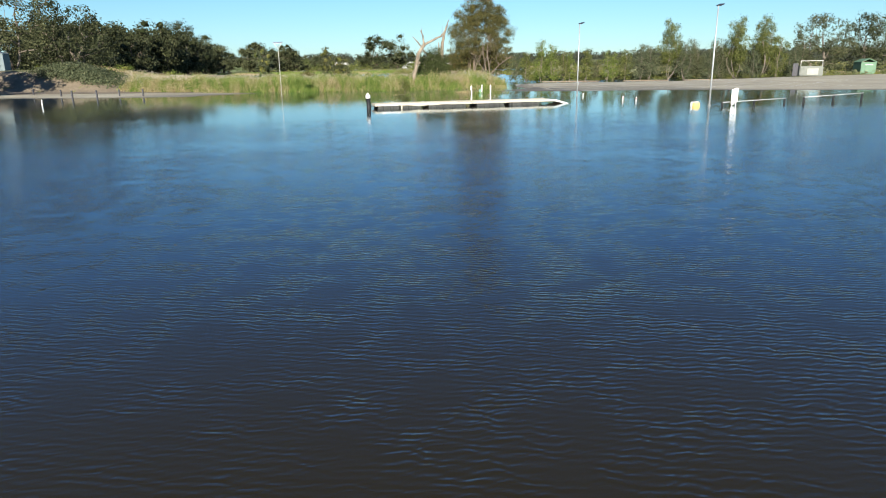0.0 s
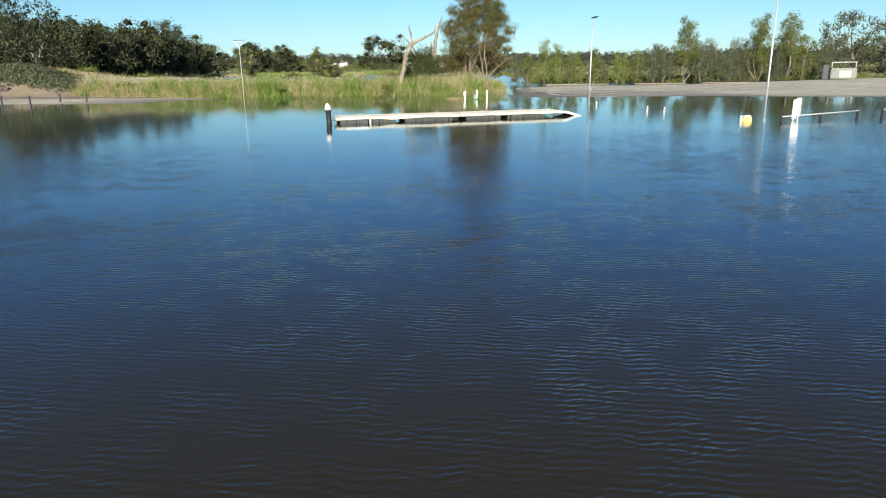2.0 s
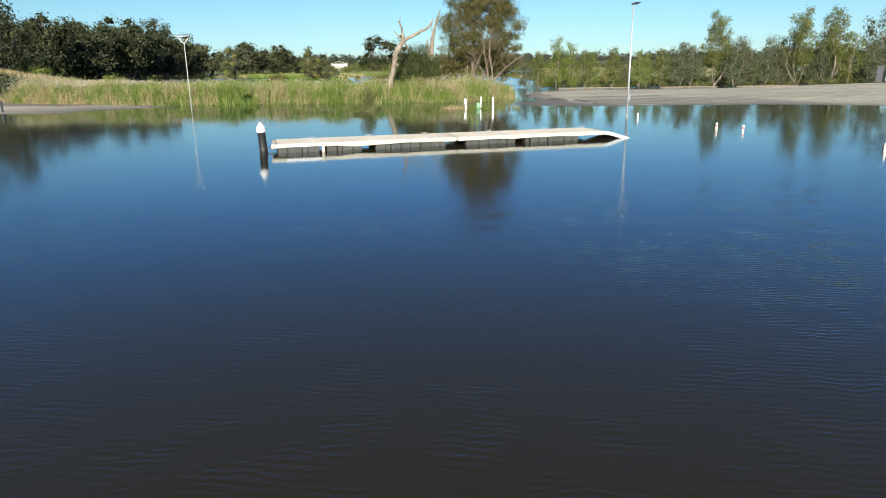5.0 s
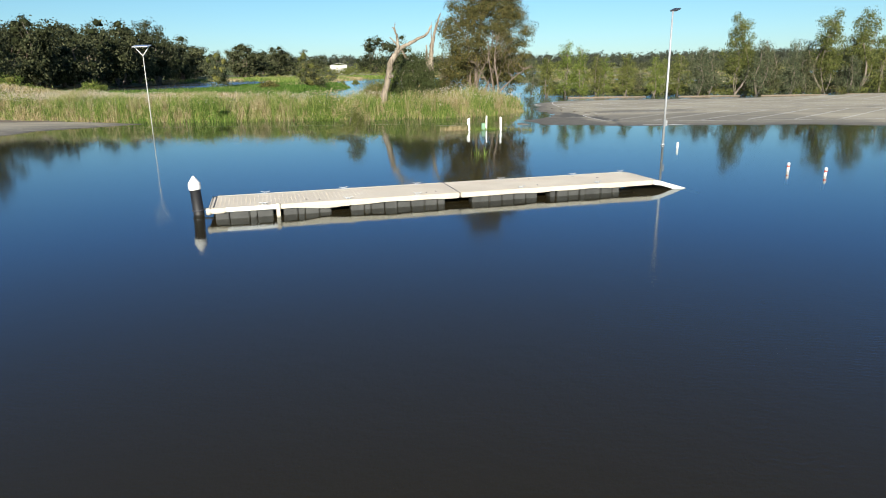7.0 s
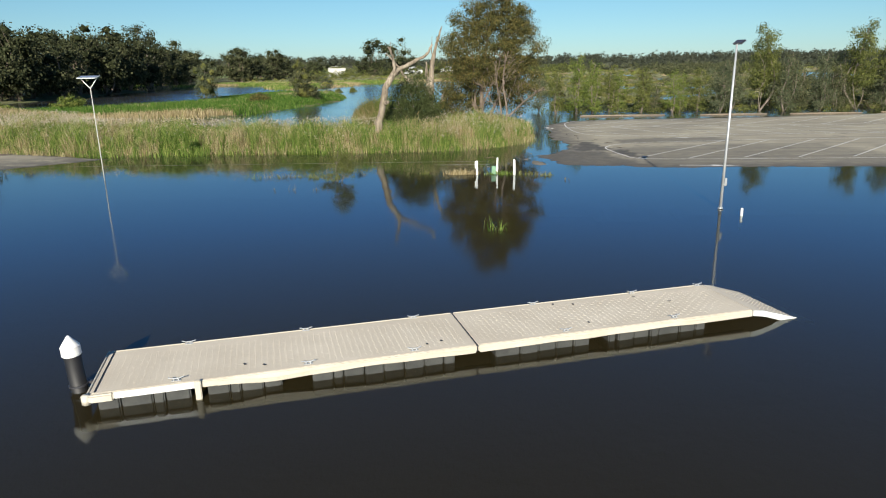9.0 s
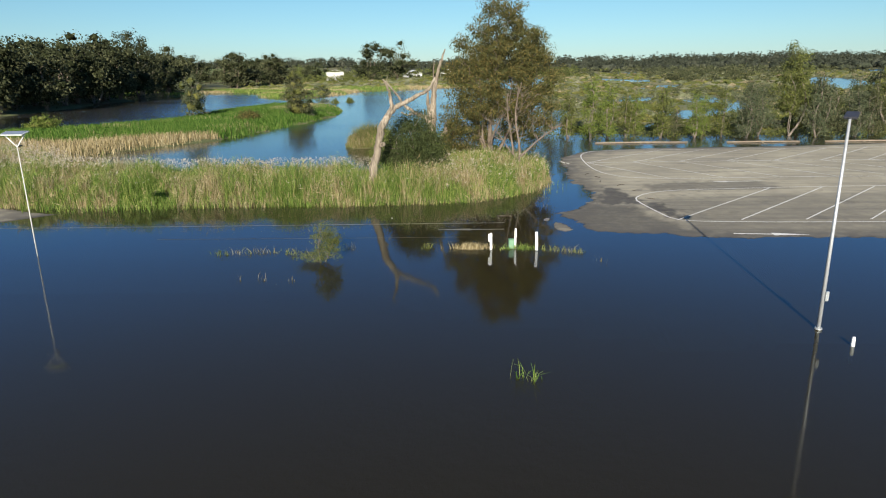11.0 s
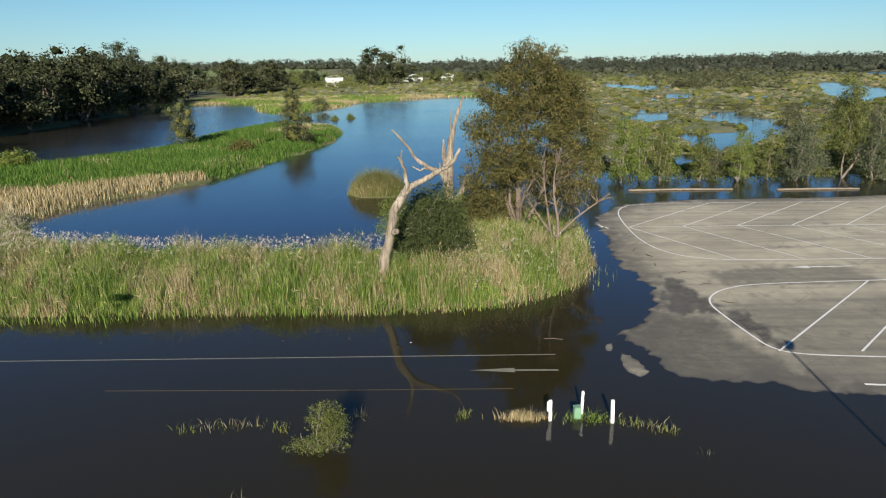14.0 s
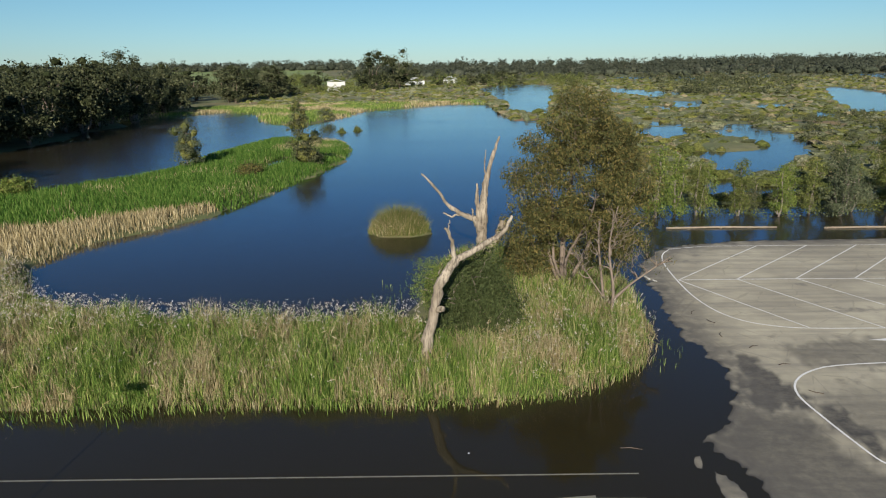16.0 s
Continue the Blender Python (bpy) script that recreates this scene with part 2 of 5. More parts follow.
M = {
    "water": water_material(),
    "soil": ground_material(),
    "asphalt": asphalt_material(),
    "paint": surface("road_paint", (0.5, 0.49, 0.46), (0.72, 0.71, 0.68), 1.5, 0.7, grain_scale=25),
    "yellow_paint": surface("yellow_road_paint", (0.055, 0.042, 0.017), (0.11, 0.085, 0.033), 1.5, 0.7, grain_scale=25),
    "white": surface("white_paint", (0.58, 0.575, 0.55), (0.72, 0.71, 0.69), 3, 0.55, grain=0.15),
    "black": surface("black_plastic_sleeve", (0.004, 0.004, 0.005), (0.01, 0.01, 0.011), 4, 0.6),
    "steel": surface("galvanised_steel", (0.36, 0.375, 0.38), (0.5, 0.51, 0.52), 5, 0.5, 0.5),
    "dark_metal": surface("dark_metal", (0.03, 0.03, 0.035), (0.06, 0.06, 0.07), 5, 0.5, 0.3),
    "deck": surface("cream_deck", (0.5, 0.44, 0.345), (0.62, 0.56, 0.455), 0.9, 0.75, grain=0.35, grain_scale=35),
    "fascia": surface("cream_fascia", (0.4, 0.36, 0.285), (0.5, 0.46, 0.38), 1.6, 0.7, grain_scale=30),
    "float": surface("grey_float", (0.022, 0.023, 0.022), (0.06, 0.061, 0.056), 2.5, 0.6),
    "bark": surface("gum_bark", (0.095, 0.075, 0.058), (0.25, 0.21, 0.17), 2.5, 0.9, grain_scale=14, depth=0.03),
    "dead": dead_wood(),
    "brown_bark": surface("brown_bark", (0.085, 0.064, 0.048), (0.2, 0.155, 0.118), 2.5, 0.9, grain_scale=14, depth=0.02),
    "gum": leafy("gum_leaves", (0.046, 0.051, 0.018), (0.1, 0.1, 0.033), (0.225, 0.168, 0.055)),
    "olive_reed": leafy("olive_reed", (0.08, 0.105, 0.026), (0.15, 0.165, 0.045), (0.3, 0.27, 0.11), 0.35),
    "gum_dark": leafy("dark_gum_leaves", (0.024, 0.031, 0.013), (0.052, 0.06, 0.028), (0.115, 0.12, 0.06)),
    "gum_fresh": leafy("fresh_leaves", (0.065, 0.1, 0.02), (0.135, 0.175, 0.037), (0.24, 0.26, 0.066)),
    "gum_mid": leafy("mid_gum_leaves", (0.056, 0.07, 0.021), (0.12, 0.138, 0.038), (0.22, 0.228, 0.066)),
    "gum_olive": leafy("olive_gum_leaves", (0.04, 0.046, 0.021), (0.085, 0.094, 0.044), (0.17, 0.172, 0.09)),
    # crown shade between leaf masses is baked into this darker green
    "thicket_shade": thicket("shade_toned_thicket", (0.016, 0.021, 0.008), (0.024, 0.031, 0.012), (0.034, 0.04, 0.016), 1.2),
    # aerial haze over the far woods is mixed into this grey-green
    "thicket_haze": thicket("haze_grey_thicket", (0.036, 0.043, 0.028), (0.055, 0.063, 0.042), (0.08, 0.085, 0.06), 0.3),
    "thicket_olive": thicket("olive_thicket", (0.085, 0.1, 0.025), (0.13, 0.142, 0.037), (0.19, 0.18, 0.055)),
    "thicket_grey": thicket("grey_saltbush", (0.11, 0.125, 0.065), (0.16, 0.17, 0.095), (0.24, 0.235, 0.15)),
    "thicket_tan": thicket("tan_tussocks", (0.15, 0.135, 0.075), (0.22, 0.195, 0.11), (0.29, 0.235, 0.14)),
    "willow": leafy("willow_leaves", (0.033, 0.046, 0.015), (0.066, 0.084, 0.029), (0.115, 0.132, 0.052)),
    "grey_leaf": leafy("grey_green_leaves", (0.05, 0.066, 0.034), (0.102, 0.118, 0.063), (0.175, 0.185, 0.105)),
    "reed": leafy("green_reed", (0.055, 0.108, 0.019), (0.162, 0.24, 0.045), (0.37, 0.4, 0.125), 0.35),
    "lush_reed": leafy("lush_reed", (0.03, 0.078, 0.011), (0.09, 0.175, 0.026), (0.2, 0.275, 0.065), 0.35),
    "straw": leafy("dry_reed", (0.19, 0.148, 0.072), (0.375, 0.305, 0.162), (0.6, 0.52, 0.325), 0.3),
    "plume": leafy("reed_plume", (0.36, 0.31, 0.24), (0.5, 0.44, 0.36), (0.62, 0.57, 0.49), 0.3),
    "dry_weed": leafy("dry_weed_stems", (0.1, 0.09, 0.05), (0.19, 0.165, 0.1), (0.3, 0.27, 0.18), 0.3),
    "yellow": surface("yellow_plastic", (0.55, 0.36, 0.12), (0.68, 0.47, 0.18), 3, 0.6),
    "red": surface("red_band", (0.45, 0.05, 0.03), (0.55, 0.08, 0.05), 4, 0.6),
    "green_plastic": surface("green_plastic", (0.12, 0.23, 0.14), (0.16, 0.29, 0.18), 4, 0.5),
    "shed": surface("pale_sheet_metal", (0.45, 0.46, 0.44), (0.62, 0.63, 0.6), 0.8, 0.6),
    "shed_green": surface("green_sheet_metal", (0.085, 0.16, 0.1), (0.12, 0.21, 0.135), 0.8, 0.6),
    "pale": surface("pale_weathered_paint", (0.38, 0.38, 0.35), (0.5, 0.49, 0.46), 2, 0.6),
    "panel": surface("dull_white_panel", (0.24, 0.24, 0.22), (0.32, 0.32, 0.29), 2, 0.6),
    # tree shade on the cabin is put into this darkened blue
    "shaded_pale_blue": surface("shaded_pale_blue_panel", (0.09, 0.125, 0.14), (0.13, 0.17, 0.185), 1.5, 0.6),
    "grey_wall": surface("grey_concrete", (0.13, 0.14, 0.125), (0.19, 0.2, 0.18), 1.5, 0.85),
    "roof": surface("white_roof", (0.48, 0.48, 0.46), (0.62, 0.62, 0.6), 0.2, 0.5),
    # cell colour is paled to stand in for reflected sky
    "solar": surface("sky_greyed_solar_glass", (0.16, 0.18, 0.21), (0.24, 0.26, 0.3), 6, 0.15),
    "dark_wood": surface("dark_wet_wood", (0.03, 0.02, 0.014), (0.07, 0.05, 0.035), 3, 0.9, grain_scale=20),
    # greyed leaf colour carries the haze of distance
    "haze_leaf": leafy("haze_grey_leaves", (0.036, 0.043, 0.028), (0.056, 0.064, 0.043), (0.09, 0.095, 0.068)),
    "wet_paint": surface("wet_road_paint", (0.13, 0.122, 0.09), (0.24, 0.228, 0.175), 1.5, 0.5, grain_scale=25),
    "dirt": surface("pale_dirt", (0.1, 0.079, 0.053), (0.22, 0.176, 0.123), 0.25, 0.95, grain=0.4, grain_scale=3, depth=0.03),
    "pasture": surface("green_pasture", (0.1, 0.16, 0.035), (0.2, 0.23, 0.07), 0.02, 0.95, grain=0.4, grain_scale=0.2, depth=0.1),
    "timber": surface("weathered_timber", (0.13, 0.1, 0.07), (0.26, 0.21, 0.155), 2, 0.9, grain_scale=20),
}


# ---- mesh tools ----
def mesh_object(name, verts, faces, material, parent=None, label="", smooth=False):
    me = bpy.data.meshes.new(name)
    me.from_pydata(np.asarray(verts, float).tolist(), [], [list(map(int, f)) for f in faces] if not isinstance(faces, np.ndarray) else faces.tolist())
    me.materials.append(material)
    if smooth:
        me.polygons.foreach_set("use_smooth", [True] * len(me.polygons))
    ob = new(name, me)
    if parent is not None:
        ob.parent = parent
    if label:
        ob["label"] = label
    return ob


def part(name, bm, material, parent=None, label="", smooth=False):
    me = bpy.data.meshes.new(name)
    bm.to_mesh(me)
    bm.free()
    me.materials.append(material)
    if smooth:
        me.polygons.foreach_set("use_smooth", [True] * len(me.polygons))
    ob = new(name, me)
    if parent is not None:
        ob.parent = parent
    if label:
        ob["label"] = label
    return ob


def thing(name, label, category, m=None, group=""):
    ob = new(name)
    ob.empty_display_size = 0.2
    if m is not None:
        ob.matrix_world = m
    return tagged(ob, label, category, group)


def box(sx, sy, sz, at=(0, 0, 0), bevel=0.01, turn=None):
    bm = bmesh.new()
    bmesh.ops.create_cube(bm, size=1, matrix=Matrix.Diagonal((sx, sy, sz, 1)))
    if bevel:
        bmesh.ops.bevel(bm, geom=bm.edges[:], offset=bevel, segments=2, affect="EDGES")
    bm.transform(Matrix.Translation(at) @ (turn or Matrix()))
    return bm


def rod(r, h, at=(0, 0, 0), r2=None, sides=16, bevel=0.0, turn=None):
    """An upright round bar from z = at z to at z + h."""
    bm = bmesh.new()
    bmesh.ops.create_cone(bm, cap_ends=True, segments=sides, radius1=r, radius2=r if r2 is None else r2, depth=h)
    if bevel:
        rim = [e for e in bm.edges if abs(e.verts[0].co.z - e.verts[1].co.z) < 1e-6]
        bmesh.ops.bevel(bm, geom=rim, offset=bevel, segments=2, affect="EDGES")
    bm.transform(Matrix.Translation(at) @ (turn or Matrix()) @ Matrix.Translation((0, 0, h / 2)))
    return bm


def joined(*bms):
    out = bmesh.new()
    for b in bms:
        me = bpy.data.meshes.new("tmp")
        b.to_mesh(me)
        b.free()
        out.from_mesh(me)
        bpy.data.meshes.remove(me)
    return out


def tube(path, radii, sides=7):
    """Vertices and faces of a tapered limb along a path."""
    p = np.asarray(path, float)
    d = np.gradient(p, axis=0)
    d /= np.linalg.norm(d, axis=1, keepdims=True) + 1e-9
    ref = np.array((0.31, 0.95, 0.05))
    s = np.cross(d, ref)
    s /= np.linalg.norm(s, axis=1, keepdims=True) + 1e-9
    u = np.cross(d, s)
    a = np.linspace(0, 2 * np.pi, sides, endpoint=False)
    r = np.asarray(radii, float)[:, None, None]
    v = p[:, None] + r * (np.cos(a)[None, :, None] * s[:, None] + np.sin(a)[None, :, None] * u[:, None])
    n = len(p)
    f = [(i * sides + j, i * sides + (j + 1) % sides, (i + 1) * sides + (j + 1) % sides, (i + 1) * sides + j) for i in range(n - 1) for j in range(sides)]
    f += [tuple(range(sides))[::-1], tuple((n - 1) * sides + j for j in range(sides))]
    return v.reshape(-1, 3), f


def merge(pieces):
    vs, fs, k = [], [], 0
    for v, f in pieces:
        vs.append(np.asarray(v))
        fs += [tuple(i + k for i in q) for q in f]
        k += len(v)
    return np.concatenate(vs), fs


def curve_between(a, b, rng, sag=0.0, n=6, wild=0.06):
    """A limb's line from a to b, a little crooked, bulging upward by sag."""
    a, b = np.asarray(a, float), np.asarray(b, float)
    t = np.linspace(0, 1, n)[:, None]
    p = a + (b - a) * t
    p[:, 2:] += sag * np.sin(np.pi * t)
    k = np.linalg.norm(b - a) * wild * 1.6
    return p + np.sin(np.pi * t) * rng.normal(0, k, 3) + np.sin(2 * np.pi * t) * rng.normal(0, k * 0.7, 3)


def leaves(centres, spread, per, size, rng, droop=0.6, slim=0.35, puff=0.0):
    """Leaf blades scattered round clump centres, facing outward from their clump by puff. Returns vertices and quads."""
    c = np.repeat(np.asarray(centres), per, axis=0)
    n = len(c)
    off = rng.normal(0, 1, (n, 3))
    off *= (np.minimum(np.linalg.norm(off, axis=1), 1.7) / (np.linalg.norm(off, axis=1) + 1e-9))[:, None]
    sp = np.repeat(np.asarray(spread).reshape(-1, 1) * np.ones((len(centres), 1)), per, axis=0)
    p = c + off * sp * (1, 1, 0.8)
    d = rng.normal(0, 0.7, (n, 3)) + (0, 0, -droop)
    if puff:
        out = off / (np.linalg.norm(off, axis=1, keepdims=True) + 1e-9) + (0, 0, 0.25) + rng.normal(0, (1 - puff) * 0.9, (n, 3))
        out /= np.linalg.norm(out, axis=1, keepdims=True)
        d -= out * (d * out).sum(1, keepdims=True)
    d /= np.linalg.norm(d, axis=1, keepdims=True)
    s = np.cross(d, out if puff else rng.normal(0, 1, (n, 3)))
    s /= np.linalg.norm(s, axis=1, keepdims=True) + 1e-9
    L = size * rng.uniform(0.6, 1.35, (n, 1))
    w = L * slim * rng.uniform(0.7, 1.3, (n, 1))
    v = np.stack([p, p + d * L * 0.45 + s * w * 0.5, p + d * L, p + d * L * 0.45 - s * w * 0.5], 1).reshape(-1, 3)
    return v, np.arange(4 * n).reshape(-1, 4)


def lumps(centres, radii, rng, fine=True, rough=0.22):
    """Uneven rounded masses of dense foliage. Returns vertices and triangles."""
    bm = bmesh.new()
    bmesh.ops.create_icosphere(bm, subdivisions=2 if fine else 1, radius=1)
    bm.verts.index_update()
    u = np.array([q.co[:] for q in bm.verts])
    t = np.array([[q.index for q in fc.verts] for fc in bm.faces])
    bm.free()
    c, r = np.asarray(centres, float), np.asarray(radii, float)
    n = len(c)
    v = c[:, None] + u[None] * r[:, None] * (1 + rng.normal(0, rough, (n, len(u), 1)))
    return v.reshape(-1, 3), (t[None] + (np.arange(n) * len(u))[:, None, None]).reshape(-1, 3)


def crown_points(blobs, n, rng, shell=0.55):
    """Clump centres in a crown made of ellipsoids (centre, radii)."""
    vol = np.array([b[1][0] * b[1][1] * b[1][2] for b in blobs]) ** 0.75
    out = []
    for (c, r), k in zip(blobs, np.maximum(1, (n * vol / vol.sum()).astype(int))):
        d = rng.normal(0, 1, (k, 3))
        d /= np.linalg.norm(d, axis=1, keepdims=True)
        out.append(np.asarray(c) + d * np.asarray(r) * (rng.uniform(shell, 1.0, (k, 1))))
    return np.concatenate(out)


def tree(name, label, base, stems, blobs, clumps, per, leaf, mat, seed, spread=0.5, bark="bark", limb_r=0.05, droop=0.6, slim=0.35, shell=0.45, limbs=0.5, group="", puff=0.5, core=""):
    """A tree: stems are (foot, head, foot radius) relative to base; limbs run from the stems to the leaf clumps."""
    rng = np.random.default_rng(seed)
    top = thing(name, label, "tree", Matrix.Translation(base), group)
    pieces, spine = [], []
    for foot, head, r in stems:
        path = curve_between(foot, head, rng, n=9, wild=0.03)
        pieces.append(tube(path, np.linspace(r, r * 0.25, 9), 8))
        spine.append(path[2:])
    spine = np.concatenate(spine)
    pts = crown_points(blobs, clumps, rng, shell)
    nodes, size = list(spine), [limb_r * 1.6] * len(spine)
    chosen = pts[rng.random(len(pts)) < limbs]
    order = np.argsort([np.min(np.linalg.norm(spine - q, axis=1)) for q in chosen]) if len(chosen) else []
    for q in chosen[order] if len(chosen) else []:
        arr = np.asarray(nodes)
        cost = np.linalg.norm(arr - q, axis=1) + 2.0 * np.maximum(0, arr[:, 2] - q[2] + 0.25)
        k = int(np.argmin(cost))
        r = max(0.35 * limb_r, size[k] * 0.72)
        path = curve_between(arr[k], q, rng, 0.04 * cost[k], 5, 0.035)
        pieces.append(tube(path, np.linspace(r, r * 0.35, 5), 4))
        nodes += [path[2], path[3], path[4]]
        size += [r * 0.8, r * 0.65, r * 0.5]
    v, f = merge(pieces)
    mesh_object("trunk", v, f, M[bark], top, smooth=True)
    v, f = leaves(pts, spread * rng.uniform(0.7, 1.3, len(pts)), per, leaf, rng, droop, slim, puff)
    mesh_object("crown", v, f, M[mat], top)
    # added filler lumps close the crown, gap shade painted in their colour
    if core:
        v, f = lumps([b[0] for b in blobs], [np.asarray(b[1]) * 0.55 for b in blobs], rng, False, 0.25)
        mesh_object("inner_crown", v, f, M[core], top, "inner foliage filler with painted shade between twigs", smooth=True)
    return top


def inside(poly, x, y):
    """Signed distance to a polygon, positive inside."""
    p = np.asarray(poly, float)
    q = np.roll(p, -1, axis=0)
    x, y = np.asarray(x, float), np.asarray(y, float)
    d2 = np.full(x.shape, 1e18)
    odd = np.zeros(x.shape, bool)
    for (ax, ay), (bx, by) in zip(p, q):
        ex, ey = bx - ax, by - ay
        t = np.clip(((x - ax) * ex + (y - ay) * ey) / (ex * ex + ey * ey + 1e-12), 0, 1)
        d2 = np.minimum(d2, (x - ax - t * ex) ** 2 + (y - ay - t * ey) ** 2)
        with np.errstate(divide="ignore", invalid="ignore"):
            cross = ((ay > y) != (by > y)) & (x < (bx - ax) * (y - ay) / (by - ay + 1e-30) + ax)
        odd ^= cross
    return np.where(odd, 1, -1) * np.sqrt(d2)


def waves(x, y, scale, seed):
    """Smooth noise from a few sines, about -1 to 1."""
    rng = np.random.default_rng(seed)
    out = 0
    for k in range(10):
        a, ph, f = rng.uniform(0, 2 * np.pi), rng.uniform(0, 6.28), rng.uniform(0.5, 2.0) / scale
        out = out + np.sin((x * math.cos(a) + y * math.sin(a)) * f * 2 * np.pi + ph) / 10 ** 0.5 / f ** 0.3 * scale ** -0.3
    return out


# ---- plan ----
LOT = [(10.6, 114), (10.3, 112), (10.1, 106.9), (9.6, 101.8), (9.8, 98.5), (10.3, 95.6), (9.8, 92.9), (8.7, 91.6), (8.5, 90.6), (7.2, 89.4), (6.9, 88.3),
       (7.4, 86.6), (7.5, 85.2), (8.1, 84.6), (10.3, 84.2), (11.9, 84.1), (12.7, 83.3), (15.7, 82.8), (22, 82.8), (27.8, 82.4), (36, 79), (47, 75.5), (70, 72),
       (130, 70), (150, 150), (90, 142), (60, 126), (35, 122.6), (22.8, 122.2), (18.4, 121.4), (14.5, 120.2), (12, 117)]
ROAD = [(14, 79.5), (-28, 79.5), (-45, 82), (-62, 88), (-130, 100), (-130, 112), (-62, 99), (-42, 95), (-27, 90.6), (14, 90.2)]
BANK = [(-62, 99.5), (-42, 95.6), (-30, 92.2), (-25, 91.6), (-18, 92.3), (-12, 92.5), (-4.3, 92.4), (-1.5, 92.8), (1.3, 93.4), (2.8, 94.1), (4.5, 95.4), (5.9, 97.2), (7.6, 101),
        (8.2, 104), (8.6, 110), (6.5, 116), (2, 119), (-4, 118.5)] + [(-6, 113), (-6.5, 106), (-8, 102.6), (-14, 102), (-22, 102.6), (-31, 104.5), (-36, 108.4), (-39, 113.2),
        (-40, 117), (-39, 121.6), (-37.5, 124.6), (-34, 130), (-33, 133), (-30, 139.7), (-27.8, 151.5), (-25.7, 163.4), (-23.9, 179), (-25, 195), (-29, 209), (-36, 212),
        (-46, 214), (-49, 204), (-50.7, 189), (-50.3, 176), (-51, 168), (-55, 159), (-59, 151), (-64, 146.6), (-85, 138), (-130, 132), (-260, 130), (-260, 100), (-130, 106)]
NORTH = [(-125, 290), (-106, 297), (-92, 316), (-76, 304), (-64, 268), (-50, 252), (-45, 258), (-42.6, 280), (-39.8, 313), (-28.7, 331), (-6, 355), (8.5, 351), (10, 297),
         (13, 262), (20, 225), (24, 190), (20, 165), (16, 146), (20, 139), (60, 136), (160, 136), (700, 120), (3000, 120), (3500, 4200), (-3500, 4200), (-3500, 290)]
WEST = [(-260, 130), (-125, 150), (-98, 180), (-98, 198), (-99, 220), (-104, 248), (-102, 260), (-111, 272), (-119, 284), (-125, 300), (-400, 320), (-3500, 320), (-3500, -300), (-260, -300), (-140, 60), (-130, 100)]
TUFT = [(-12.9, 126.5), (-11.8, 128.3), (-9.5, 129), (-7.2, 128), (-6.6, 126.3), (-8.3, 124.9), (-11.2, 124.8)]
PONDS = [
    [(34.7, 186), (37.4, 180), (36, 170), (33, 162), (37, 155), (43, 160), (45.6, 166), (57, 178), (68, 197.6), (68.5, 208.6), (71, 223.3), (57, 222.3), (53, 215), (57.4, 208), (58, 196), (52.6, 186.7), (45, 185)],
    [(41.3, 230.4), (37.7, 216.8), (41, 204.4), (46.8, 213), (53.5, 227), (51, 238)],
    [(60, 226.2), (67.8, 223.7), (74.3, 238.5), (69, 244)],
    [(92, 361), (95, 352), (77, 300), (75, 310)],
    [(96, 351), (106, 367), (89, 314), (84, 316)],
    [(102, 537), (119, 464), (104, 408), (80, 420)],
    [(28, 150), (60, 146), (62, 141), (26, 142)],
] + [
    [(119, 452), (120, 425), (99, 382)],
    [(118, 329), (124, 325), (108, 290), (105, 299)],
    [(113, 284), (116, 275), (104, 253), (100, 258)],
    [(232, 492), (211, 461), (173, 387), (136, 308), (126, 272), (170, 320), (206, 396), (225, 450)],
    [(771, 1648), (900, 1300), (500, 640), (362, 645), (466, 900)],
    [(439, 1101), (500, 1160), (322, 744), (272, 700)],
    [(320, 1090), (343, 1003), (207, 640), (190, 674)],
    [(338, 1580), (375, 1382), (190, 740), (188, 911)],
    [(11, 549), (37, 659), (74, 638), (60, 505), (26, 290), (14, 300), (18, 349), (14, 474)],
    [(-37.7, 171), (-36.6, 185), (-33, 182), (-33.5, 174), (-35.2, 168.5)],
]


def land(x, y):
    """How far inside dry land a place lies, ponds taken out."""
    d = np.maximum.reduce([inside(p, x, y) for p in (BANK, NORTH, WEST, TUFT)])
    for p in PONDS:
        d = np.minimum(d, -inside(p, x, y))
    return d


def asphalt_height(x, y):
    d = inside(LOT, x, y) + (0.22 * waves(x, y, 3.0, 5) + 0.16 * waves(x, y, 0.9, 6)) * np.clip(1.5 - abs(x - 9) * 0.05, 0.2, 1)
    z = np.clip(0.02 * d, -0.3, 0.05) + np.clip(0.008 * (d - 2.5), 0, 0.25)
    lump = 0.22 * waves(x, y, 0.9, 91) + 0.3 * waves(x, y, 0.35, 92)
    isle = np.maximum(inside([(5.65, 88.1), (6.25, 88.1), (5.95, 87.0), (5.45, 87.0)], x, y), inside([(6.3, 87.5), (6.6, 86.7), (6.95, 85.9), (7.1, 85.0), (6.6, 84.2), (5.9, 85.0), (5.95, 86.3)], x, y)) + 0.12 * lump
    isle = np.clip(isle * 3.5 + 0.5, 0, 1.3)
    z = np.maximum(z, -0.035 + 0.04 * isle)
    # the lot climbs gently towards its far corner
    z = z + 0.42 * np.clip((y - 85) / 36, 0, 1) * np.clip((x - 40) / 20, 0, 1) * np.clip(d / 2.5, 0, 1)
    r = inside(ROAD, x, y)
    zr = -0.022 + 0.006 * np.clip(-24 - x, 0, 40) + 0.006 * np.clip(y - 88, -4, 4) * (x < -10) - 0.05 * np.clip(0.4 - r, 0, 6)
    return np.maximum(np.where(r > -4, zr, -0.3), np.where(d > -14, z, -0.3))


